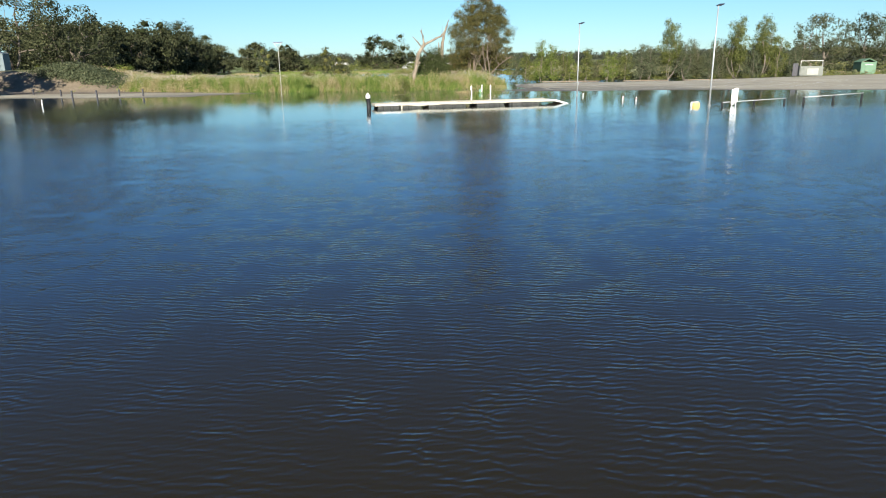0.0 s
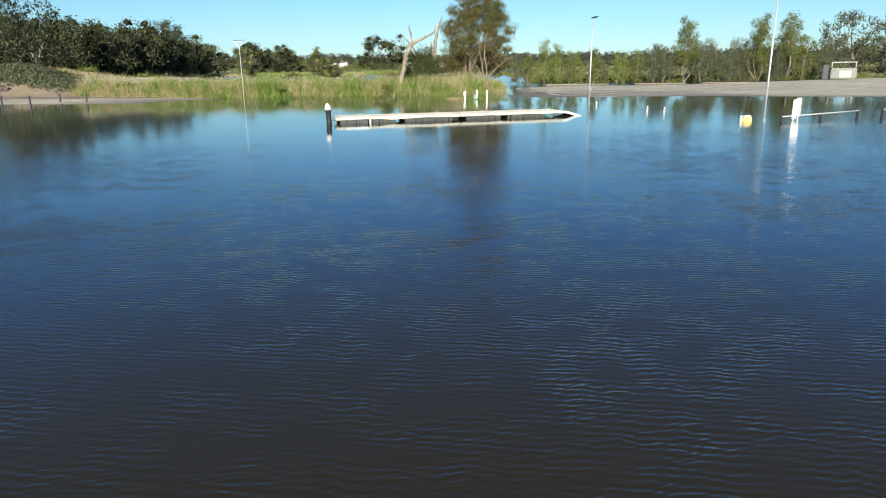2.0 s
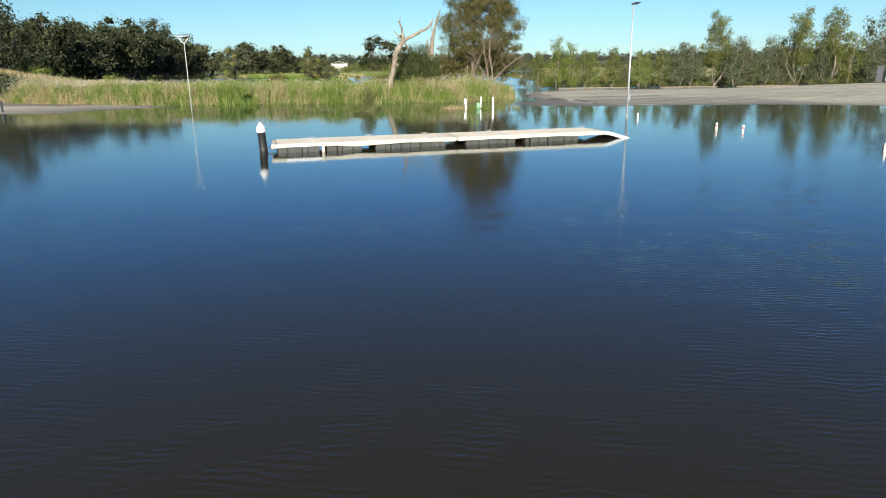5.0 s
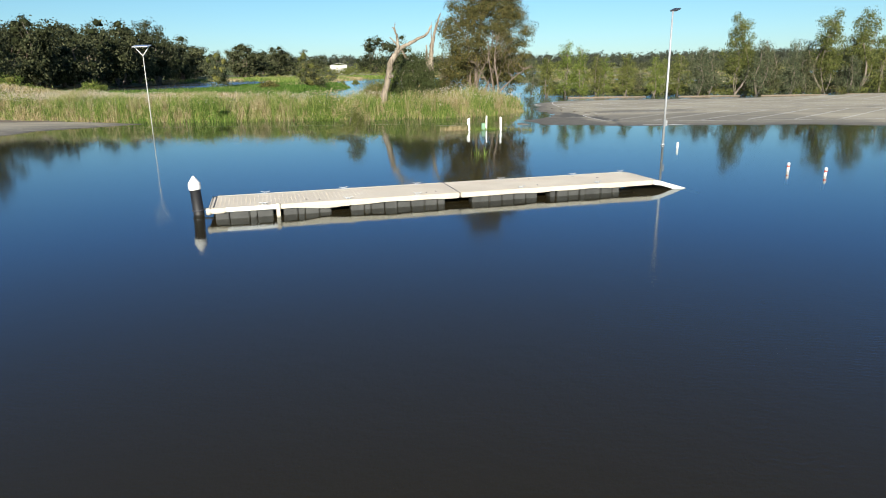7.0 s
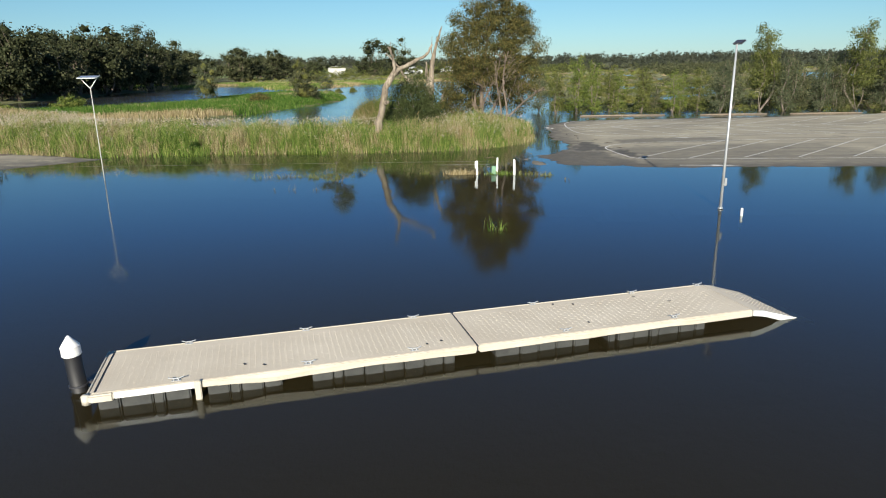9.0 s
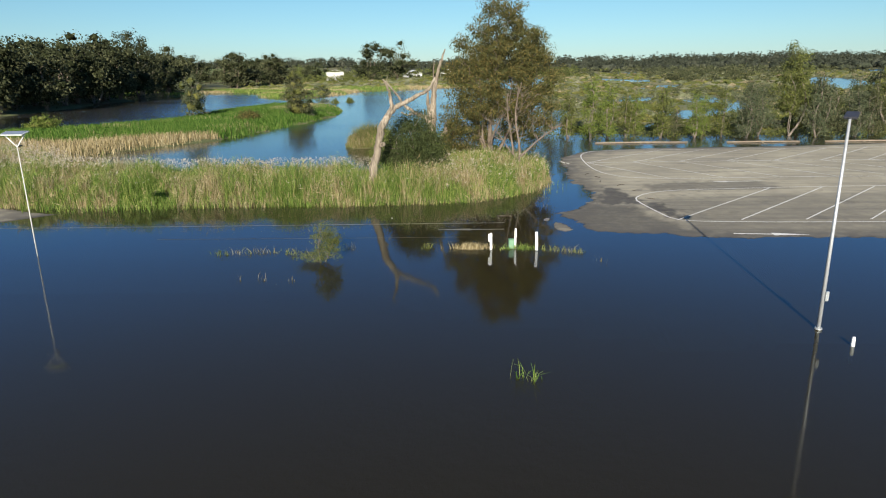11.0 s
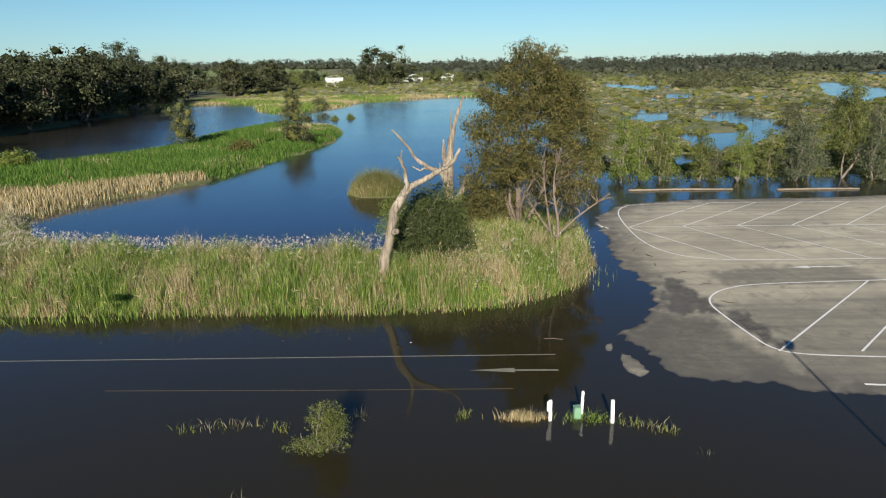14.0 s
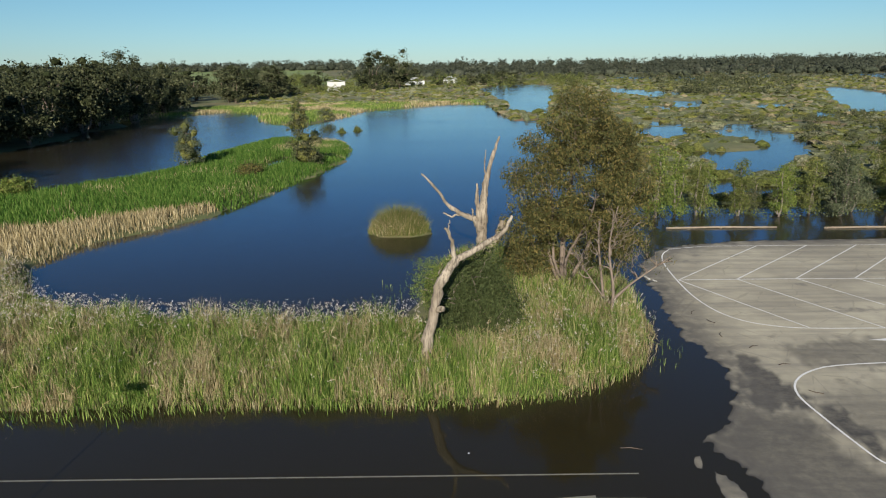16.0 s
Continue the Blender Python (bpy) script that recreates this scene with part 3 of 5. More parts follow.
def ground_height(x, y):
    d = land(x, y) + 1.2 * waves(x, y, 12, 9) * np.clip((y - 115) / 40, 0, 1) * (y < 260)
    far = np.clip((y - 260) / 500, 0, 1)
    patch = waves(x, y, 45, 3) + 0.6 * waves(x, y, 17, 4)
    flat = np.where((x > 5) & (y > 150), np.clip(0.3 * patch + 0.3 + 0.25 * far, -0.3, 0.5), 0.45)
    z = np.where(d > 0, np.minimum(0.14 * d, flat), np.maximum(0.22 * d, -0.9))
    # low mound under the trees on the spit, and an earth bank by the track
    z = z + 0.5 * np.exp(-(((x - 1) / 5.5) ** 2 + ((y - 106) / 7) ** 2))
    rise = np.clip((-47 - x) / 16, 0, 1) * np.clip((y - 93) / 16, 0, 1) * np.clip(d / 5, 0, 1) * np.clip((130 - y) / 14, 0, 1)
    z = z + 3.0 * rise ** 0.8 + 1.3 * np.exp(-(((x + 59) / 4.5) ** 2 + ((y - 105) / 3.5) ** 2))
    z = z + 0.011 * np.clip(y - 420, 0, 900) * np.clip((-60 - x) / 200, 0, 1)
    # wooded rises close the plain
    z = z + (0.03 * np.clip(y - 900, 0, 500) + 0.004 * np.clip(x - 200, 0, 900) * np.clip((y - 900) / 300, 0, 1)) * np.clip((x + 150) / 200, 0, 1) + 0.03 * np.clip(y - 1350, 0, 300) * np.clip(-x / 200, 0, 1)
    a = asphalt_height(x, y)
    return np.where((a > -0.28) & (y < 150) & (d < 0.3), np.minimum(z, a - 0.12), z)


def stretch(lo, hi, fine, end_lo, end_hi, grow=1.07, grow_up=0.0):
    """Coordinates at an even step between lo and hi that widen outward."""
    mid = list(np.arange(lo, hi + fine / 2, fine))
    for end, sign in ((end_hi, 1), (end_lo, -1)):
        step, side = fine, []
        at = mid[-1] if sign > 0 else mid[0]
        while (end - at) * sign > 0:
            step *= grow_up if grow_up and sign > 0 else grow
            at += sign * step
            side.append(at)
        mid = mid + side if sign > 0 else side[::-1] + mid
    return np.array(mid)


def sheet(name, xs, ys, height, material, keep=None, smooth=True):
    X, Y = np.meshgrid(xs, ys)
    Z = height(X, Y)
    nx = len(xs)
    i = np.arange(len(ys) - 1)[:, None] * nx + np.arange(nx - 1)[None]
    f = np.stack([i, i + 1, i + nx + 1, i + nx], -1).reshape(-1, 4)
    if keep is not None:
        k = keep(X, Y, Z).reshape(-1)
        f = f[k[f].any(axis=1)]
    v = np.stack([X, Y, Z], -1).reshape(-1, 3)
    used, inv = np.unique(f, return_inverse=True)
    return mesh_object(name, v[used], inv.reshape(-1, 4), material, smooth=smooth)


ground = sheet("ground", stretch(-66, 66, 1.4, -3500, 3500, 1.07, 1.03), stretch(70, 220, 1.4, -400, 4200, 1.1, 1.025), ground_height, M["soil"])
tagged(ground, "olive and tan floodplain soil with flooded hollows", "ground", kind="structure")

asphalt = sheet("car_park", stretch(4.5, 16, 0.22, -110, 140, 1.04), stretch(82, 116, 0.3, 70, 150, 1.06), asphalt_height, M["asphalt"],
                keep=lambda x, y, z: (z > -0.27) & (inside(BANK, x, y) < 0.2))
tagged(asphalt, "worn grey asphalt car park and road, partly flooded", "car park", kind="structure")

FIELD = [(-120, 540), (-70, 585), (-140, 760), (-300, 1450), (-1900, 1450), (-900, 600), (-420, 520)]
field = sheet("field", np.arange(-1900, -60, 22.0), np.arange(510, 1460, 16.0), lambda x, y: ground_height(x, y) + 0.12, M["pasture"], keep=lambda x, y, z: inside(FIELD, x, y) > 0)
tagged(field, "green vineyard fields beyond the woods", "field", kind="structure")

TRACK = [(-44, 97.6), (-52, 101), (-58, 103), (-75, 108), (-100, 112), (-200, 118), (-200, 96), (-100, 94), (-62, 90), (-50, 92), (-36, 93.2), (-38, 96)]
track = sheet("dirt_track", np.arange(-200, -30, 0.9), np.arange(88, 120, 0.9), lambda x, y: np.maximum(asphalt_height(x, y), ground_height(x, y)) + 0.03 + 0.02 * waves(x, y, 4, 71), M["dirt"],
              keep=lambda x, y, z: inside(TRACK, x, y) > 0)
tagged(track, "pale dusty dirt track beside the flood", "track", kind="structure")

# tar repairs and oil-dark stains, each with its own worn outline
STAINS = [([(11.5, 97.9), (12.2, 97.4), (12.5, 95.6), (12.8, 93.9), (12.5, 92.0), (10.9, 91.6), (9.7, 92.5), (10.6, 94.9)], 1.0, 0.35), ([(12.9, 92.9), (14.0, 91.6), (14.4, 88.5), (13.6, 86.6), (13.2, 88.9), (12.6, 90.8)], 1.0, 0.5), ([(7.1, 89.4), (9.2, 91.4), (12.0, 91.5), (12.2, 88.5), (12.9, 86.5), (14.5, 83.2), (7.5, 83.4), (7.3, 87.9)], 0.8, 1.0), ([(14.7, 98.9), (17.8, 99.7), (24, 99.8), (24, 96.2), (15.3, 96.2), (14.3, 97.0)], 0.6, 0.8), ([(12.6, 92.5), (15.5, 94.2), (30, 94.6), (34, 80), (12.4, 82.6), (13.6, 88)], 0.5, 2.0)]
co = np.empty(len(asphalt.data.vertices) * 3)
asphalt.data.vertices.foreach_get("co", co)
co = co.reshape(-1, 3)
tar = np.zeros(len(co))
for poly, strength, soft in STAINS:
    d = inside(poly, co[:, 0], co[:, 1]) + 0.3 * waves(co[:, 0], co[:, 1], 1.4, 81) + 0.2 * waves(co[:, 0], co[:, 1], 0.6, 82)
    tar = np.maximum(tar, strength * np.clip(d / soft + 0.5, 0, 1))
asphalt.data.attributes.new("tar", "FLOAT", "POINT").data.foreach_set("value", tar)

wb = bmesh.new()
bmesh.ops.create_grid(wb, x_segments=2, y_segments=2, size=0.5, matrix=Matrix.Translation((0, 1900, 0)) @ Matrix.Diagonal((7000, 4600, 1, 1)))
water = tagged(part("water", wb, M["water"]), "calm dark brown flood water, rippled by wind", "water", kind="structure")


# ---- painted lines ----
def line(name, pts, width, label, mat="paint", lift=0.008, top=-9.0):
    for _ in range(2 if len(pts) > 4 else 0):
        q = [pts[0]]
        for a, b in zip(pts, pts[1:]):
            q += [(0.75 * a[0] + 0.25 * b[0], 0.75 * a[1] + 0.25 * b[1]), (0.25 * a[0] + 0.75 * b[0], 0.25 * a[1] + 0.75 * b[1])]
        pts = q + [pts[-1]]
    p = [np.array(pts[0], float)]
    for a, b in zip(pts, pts[1:]):
        a, b = np.array(a, float), np.array(b, float)
        k = max(1, int(np.linalg.norm(b - a) / 0.6))
        p += [a + (b - a) * (i + 1) / k for i in range(k)]
    p = np.array(p)
    d = np.gradient(p, axis=0)
    d /= np.linalg.norm(d, axis=1, keepdims=True)
    n = np.stack([-d[:, 1], d[:, 0]], 1) * width / 2
    e = np.concatenate([p + n, p - n])
    z = np.tile(np.maximum(asphalt_height(p[:, 0], p[:, 1]) + lift + 0.008, top), 2)
    k = len(p)
    ob = mesh_object(name, np.column_stack([e, z]), [(i, i + k, i + k + 1, i + 1) for i in range(k - 1)], M[mat])
    return tagged(ob, label, "road marking", "car park markings", kind="structure")


BAY = "white painted parking bay line on worn asphalt"
line("loop_line", [(14.5, 119.4), (13.6, 118.2), (13.0, 116.4), (12.65, 114), (12.45, 110.9), (12.4, 107.2), (12.9, 104.3), (14, 102.5), (15.8, 101.6), (17.5, 101.3), (24, 101.2), (60, 100.6)], 0.11, "white painted loop round a parking island")
line("bay_line", [(12.5, 110.9), (60, 110.4)], 0.1, BAY)
line("bay_line", [(14.5, 119.6), (18, 120.4), (60, 120.2)], 0.1, BAY)
for i in range(9):
    x = 12.6 + 4.35 * i
    line("bay_line", [(x, 110.9 - 0.01 * i), (x + 9.9, 120.3)], 0.1, BAY)
    line("bay_line", [(x, 110.9 - 0.01 * i), (x + 4.9, 101.3)], 0.1, BAY)
line("loop_line", [(60, 97.6), (28, 97.0), (23, 96.7), (16.2, 96.4), (14.3, 95.6), (13.1, 94.5), (12.55, 93.2), (12.6, 91.6), (13.0, 88), (13.3, 87.2), (14, 86.6), (16.7, 86.3), (21.3, 86.1), (60, 85.6)], 0.11, "white painted loop round a parking island")
for i in range(9):
    x = 13.4 + 3.7 * i
    line("bay_line", [(x, 86.9 - 0.06 * i), (x + 9.9, 96.75)], 0.1, BAY)
line("edge_line", [(-60, 86.0), (-22.4, 86.3), (-6.8, 86.6), (3.2, 86.8)], 0.085, "wet white edge line awash in the flood", "wet_paint", lift=0.004, top=0.005)
line("centre_line", [(-16, 83.4), (-7.1, 83.4), (1.0, 83.5)], 0.06, "faded yellow centre line under shallow water", "yellow_paint", lift=0.004, top=0.003)


def arrow(a, b, head, width, top, label):
    """A long painted arrow from tail a to tip b."""
    a, b = Vector(a), Vector(b)
    d = (b - a).normalized()
    s = Vector((-d.y, d.x))
    k = b - d * head
    pts = [a + s * 0.07, a - s * 0.07, k - s * 0.07, k + s * 0.07, k - s * width, b, k + s * width]
    z = [max(top, float(asphalt_height(np.array([p.x]), np.array([p.y]))[0]) + 0.014) for p in pts]
    ob = mesh_object("arrow_marking", [(p.x, p.y, q) for p, q in zip(pts, z)], [(0, 1, 2, 3), (4, 5, 6)], M["paint" if top < 0 else "wet_paint"])
    tagged(ob, label, "road marking", kind="structure")


arrow((3.1, 85.2), (-0.8, 85.2), 2.0, 0.22, 0.005, "wet white direction arrow awash in the flood")
arrow((24, 99.6), (19.8, 99.5), 1.4, 0.22, -9, "white direction arrow painted on asphalt")
arrow((15.4, 83.75), (19.3, 83.4), 1.9, 0.26, -9, "white direction arrow painted on asphalt")

# ---- things ----
# ---- floating jetty ----
def jetty():
    """Floating pontoon with two deck sections. u runs along its front edge, v across it."""
    m = pose(-6.06, 52.29, 0, 0, 0, 16.8)
    top = thing("floating_jetty", "cream floating jetty with grey floats on flood water", "jetty", m)
    L, W, Z = 15.2, 2.15, 0.36
    half = (7.9, L - 7.93)
    for k, (u0, n) in enumerate(((0.0, half[0]), (7.93, half[1]))):
        deck = part("deck", box(n, W - 0.12, 0.07, (u0 + n / 2, W / 2, Z - 0.035), 0.012), M["deck"], top)
        # raised anti-slip ribs in short staggered lengths
        vs, fs = [], []
        rows, cols = int((W - 0.4) / 0.105), int((n - 0.2) / 0.13)
        for i in range(cols):
            for j in range(rows):
                x, y = u0 + 0.12 + i * 0.13, 0.2 + j * 0.105
                s = 0.03 if (i + j) % 2 else -0.03
                b = len(vs)
                vs += [(x, y, Z - 0.004), (x + 0.022, y, Z - 0.004), (x + 0.022 + s, y + 0.075, Z - 0.004), (x + s, y + 0.075, Z - 0.004),
                       (x + 0.005, y + 0.004, Z + 0.003), (x + 0.017, y + 0.004, Z + 0.003), (x + 0.017 + s, y + 0.07, Z + 0.003), (x + 0.005 + s, y + 0.07, Z + 0.003)]
                fs += [(b + 4, b + 5, b + 6, b + 7), (b, b + 1, b + 5, b + 4), (b + 1, b + 2, b + 6, b + 5), (b + 2, b + 3, b + 7, b + 6), (b + 3, b, b + 4, b + 7)]
        ribs = mesh_object("anti_slip_ribs", vs, fs, M["deck"], deck)
        tagged(ribs, kind="stuff")
        for v, nm in ((0.03, "front_fascia"), (W - 0.03, "back_fascia")):
            part(nm, box(n - 0.01, 0.06, 0.15, (u0 + n / 2, v, Z - 0.068), 0.02), M["fascia"], top, "cream timber fascia with rounded edge")
        bb = box(n - (2.4 if k == 0 else 0.06), 0.03, 0.1, (0, 0, 0), 0.008)
        bmesh.ops.bisect_plane(bb, geom=bb.verts[:] + bb.edges[:] + bb.faces[:], plane_co=(0, 0, 0), plane_no=(1, 0, 0))
        for c in np.linspace(-n / 2 + 1.3, n / 2 - 1.3, 22):
            bmesh.ops.bisect_plane(bb, geom=bb.verts[:] + bb.edges[:] + bb.faces[:], plane_co=(c, 0, 0), plane_no=(1, 0, 0))
        mid = u0 + n / 2 + (1.17 if k == 0 else 0)
        for vt in bb.verts:
            u = vt.co.x + mid
            sag = 0.055 * math.exp(-((u - 3.5) / 0.7) ** 2) + 0.012 * math.sin(u * 1.9) + 0.01 * math.sin(u * 4.3)
            vt.co = (u, -0.018 + 0.4 * sag * (vt.co.z < 0), vt.co.z + Z - 0.1 - sag)
        part("rub_board", bb, M["fascia"], top, "warped cream rubbing board")
    # white fender strip on the outer end and a cream corner
    part("fender_strip", box(1.5, 0.05, 0.13, (1.2, -0.022, Z - 0.055), 0.02), M["white"], top, "white fender strip")
    part("corner_block", box(0.5, 0.1, 0.16, (0.2, -0.02, Z - 0.07), 0.03), M["fascia"], top)
    part("corner_roller", rod(0.09, 0.2, (-0.04, 0.0, Z - 0.18), sides=14, bevel=0.02), M["fascia"], top, smooth=True)
    part("end_fascia", box(0.06, W, 0.17, (-0.03, W / 2, Z - 0.075), 0.02), M["fascia"], top)
    part("end_trim", box(0.025, W - 0.2, 0.02, (0.09, W / 2, Z + 0.012), 0.006), M["dark_metal"], top, "dark end trim")
    part("bracket_post", box(0.12, 0.1, 0.46, (2.0, -0.03, 0.18), 0.015), M["fascia"], top, "cream timber bracket post")
    # floats stand in groups with gaps
    spans = ((0.12, 1.85), (2.15, 3.65), (4.25, 7.4), (8.35, 10.75), (11.2, 11.4), (11.45, 13.9))
    rng = random.Random(4)
    for a, b in spans:
        u = a
        while u < b - 0.12:
            w = min(rng.choice((0.22, 0.42, 0.45, 0.6)), b - u)
            if w > 0.1:
                for v in (0.32 + rng.uniform(-0.04, 0.02), W - 0.32):
                    part("float", box(w - 0.025, 0.5, 0.62, (u + w / 2, v, -0.03), 0.03), M["float"], top)
            u += w
    part("under_frame", joined(*[box(L - 0.3, 0.08, 0.1, (L / 2, v, 0.24), 0) for v in (0.12, W / 2, W - 0.12)]), M["dark_metal"], top, "dark steel under frame")
    # hinged ramp sloping into the water
    rb = bmesh.new()
    prof = [(L + 0.02, Z - 0.005), (L + 0.3, Z - 0.045), (L + 2.0, -0.2), (L + 2.0, -0.26), (L + 0.3, Z - 0.16), (L + 0.02, Z - 0.08)]
    for v in (0.04, W - 0.04):
        for u, z in prof:
            rb.verts.new((u, v, z))
    rb.verts.ensure_lookup_table()
    k = len(prof)
    rb.faces.new([rb.verts[i] for i in range(k)][::-1])
    rb.faces.new([rb.verts[i + k] for i in range(k)])
    for i in range(k):
        j = (i + 1) % k
        rb.faces.new((rb.verts[i], rb.verts[j], rb.verts[j + k], rb.verts[i + k]))
    bmesh.ops.recalc_face_normals(rb, faces=rb.faces[:])
    ramp = part("ramp", rb, M["deck"], top, "sloping ramp dipping under water")
    vs, fs = [], []
    for i in range(10):
        for j in range(17):
            u, y = L + 0.36 + i * 0.11, 0.2 + j * 0.105
            z = Z - 0.045 - (u - L - 0.3) * (Z + 0.155) / 1.7
            b = len(vs)
            vs += [(u, y, z - 0.004), (u + 0.022, y, z - 0.006), (u + 0.05, y + 0.075, z - 0.01), (u + 0.028, y + 0.075, z - 0.006),
                   (u + 0.005, y + 0.004, z + 0.004), (u + 0.017, y + 0.004, z + 0.003), (u + 0.045, y + 0.07, z - 0.003), (u + 0.033, y + 0.07, z - 0.002)]
            fs += [(b + 4, b + 5, b + 6, b + 7), (b, b + 1, b + 5, b + 4), (b + 1, b + 2, b + 6, b + 5), (b + 2, b + 3, b + 7, b + 6), (b + 3, b, b + 4, b + 7)]
    tagged(mesh_object("anti_slip_ribs", vs, fs, M["deck"], ramp), kind="stuff")
    for v in (0.0,):
        sb = bmesh.new()
        pts = [(L, Z + 0.0), (L + 0.3, Z - 0.035), (L + 1.38, 0.005), (L + 0.95, -0.03), (L + 0.35, Z - 0.2), (L, Z - 0.14)]
        fa = sb.faces.new([sb.verts.new((u, v - 0.02, z)) for u, z in pts])
        ext = bmesh.ops.extrude_face_region(sb, geom=[fa])
        bmesh.ops.translate(sb, verts=[e for e in ext["geom"] if isinstance(e, bmesh.types.BMVert)], vec=(0, 0.045, 0))
        bmesh.ops.recalc_face_normals(sb, faces=sb.faces[:])
        part("side_plate", sb, M["shed"], ramp, "pale metal side plate")
    # mooring cleats along both edges
    for v in (0.17, W - 0.1):
        for u in (1.65, 4.28, 6.9, 10.1, 13.0, 15.05) if v > 1 else (1.58, 4.2, 6.5, 10.15, 13.05):
            c = joined(rod(0.014, 0.05, (u - 0.045, v, Z), sides=8), rod(0.014, 0.05, (u + 0.045, v, Z), sides=8), box(0.14, 0.03, 0.02, (u, v, Z + 0.056), 0.008),
                       box(0.11, 0.026, 0.018, (u - 0.1, v, Z + 0.07), 0.007, pose(0, 0, 0, 0, 16, 0)), box(0.11, 0.026, 0.018, (u + 0.1, v, Z + 0.07), 0.007, pose(0, 0, 0, 0, -16, 0)), box(0.18, 0.055, 0.01, (u, v, Z + 0.007), 0.003))
            part("cleat", c, M["steel"], top, "galvanised mooring cleat")
    for u, v in ((2.9, 0.55), (3.3, 0.4), (7.2, 0.5), (6.85, 0.42), (10.6, 1.9), (11.1, 1.75), (12.9, 1.8), (13.6, 1.2), (10.9, 0.5)):
        part("scuff", box(0.09, 0.05, 0.006, (u, v, Z + 0.012), 0.002, pose(0, 0, 0, 0, 0, 40 * u)), M["dark_metal"], top, "dark scuff mark")
    part("seam_cover", box(0.03, W, 0.02, (7.915, W / 2, Z - 0.012), 0), M["dark_metal"], top, "dark joint between deck sections")
    return top


jetty()


def mooring_pile():
    top = thing("mooring_pile", "black sleeved mooring pile with white cone cap", "pile", pose(-6.79, 53.2, 0, 0.6, -2.6, 0))
    part("shaft", rod(0.165, 2.6, (0, 0, -1.8), sides=28, bevel=0.01), M["black"], top, smooth=True)
    part("cap", joined(rod(0.188, 0.2, (0, 0, 0.8), sides=28, bevel=0.015), rod(0.188, 0.23, (0, 0, 1.0), 0.02, sides=28)), M["white"], top, "white cone cap", smooth=False)
    ring = joined(rod(0.19, 0.04, (0, 0, 0.12), sides=24), box(0.42, 0.1, 0.05, (0.38, 0.1, 0.14), 0.01))
    part("pile_guide", ring, M["dark_metal"], top, "dark steel pile guide")


mooring_pile()


# ---- lamps ----
def street_lamp(x, y, h, turn, box_on):
    top = thing("street_lamp", "tall grey steel lamp post with flat head in water", "street lamp", pose(x, y, 0, 0, 0, turn), "car park lamps")
    part("pole", rod(0.07, h + 0.8, (0, 0, -0.8), 0.042, 12), M["steel"], top, smooth=True)
    part("arm", box(0.07, 0.4, 0.05, (0, 0.12, h + 0.02), 0.012), M["dark_metal"], top)
    head = part("lamp_head", box(0.4, 0.72, 0.08, (0, 0.4, h + 0.08), 0.03, pose(0, 0, 0, 12)), M["dark_metal"], top, "flat dark lamp head")
    part("lens", box(0.26, 0.4, 0.012, (0, 0.36, h + 0.02), 0.003, pose(0, 0, 0, 12)), M["white"], head)
    part("collar", rod(0.12, 0.06, (0, 0, 0.02), sides=12), M["steel"], top)
    if box_on:
        part("access_box", box(0.1, 0.1, 0.34, (0.12, -0.03, 1.25), 0.015), M["steel"], top)


street_lamp(12.93, 70.4, 7.15, -35, True)
street_lamp(19.5, 51.2, 7.2, -40, False)


def solar_lamp():
    top = thing("solar_lamp", "thin white pole with solar panel on a forked bracket", "solar lamp", pose(-20.7, 80.3, 0))
    part("pole", rod(0.032, 6.4, (0, 0, -0.8), 0.022, 10), M["pale"], top, smooth=True)
    for s in (-1, 1):
        v, f = tube([(0, 0, 5.45), (0.2 * s, -0.02, 5.7), (0.5 * s, -0.05, 6.05)], [0.025, 0.025, 0.025], 7)
        mesh_object("fork", v, f, M["white"], top, smooth=True)
    panel = part("panel_frame", box(1.15, 0.62, 0.04, (0, -0.05, 6.12), 0.008, pose(0, 0, 0, 12)), M["shed"], top)
    part("cells", box(1.07, 0.54, 0.01, (0, -0.055, 6.144), 0.002, pose(0, 0, 0, 12)), M["solar"], panel, "solar cells greyed with painted sky reflection")
    part("lamp_head", box(0.16, 0.3, 0.06, (0, 0.16, 5.5), 0.02), M["dark_metal"], top)


solar_lamp()


# ---- marker posts, signs, barriers standing in the water ----
def bollard(x, y, h, tilt=0, banded=True):
    top = thing("bollard", "white bollard with red band standing in water", "bollard", pose(x, y, 0, tilt * 0.4, tilt, 0), "boat ramp bollards")
    part("post", rod(0.055, h + 0.6, (0, 0, -0.6), sides=16, bevel=0.012), M["white"], top, smooth=False)
    if banded:
        part("band", rod(0.058, 0.07, (0, 0, h - 0.16), sides=16), M["red"], top, "red reflective band")
    part("cap", rod(0.056, 0.03, (0, 0, h - 0.005), 0.035, sides=16), M["white"], top)


bollard(13.3, 69.0, 0.3, 0, False)
bollard(15.35, 60.9, 0.32)
bollard(16.2, 59.6, 0.3, 3)
bollard(18.06, 51.0, 0.3, 2, False)


def marker_post(x, y, h, tilt, w, flag):
    top = thing("marker_post", "white timber guide post in flooded verge", "marker post", pose(x, y, 0, 0, tilt, 0), "white guide posts")
    part("post", box(w, w * 0.9, h + 0.5, (0, 0, h / 2 - 0.25), 0.012), M["white"], top)
    if flag:
        part("reflector", box(0.1, 0.03, 0.42, (-w * 0.75, -0.03, h - 0.24), 0.02), M["white"], top, "pale reflector plate")


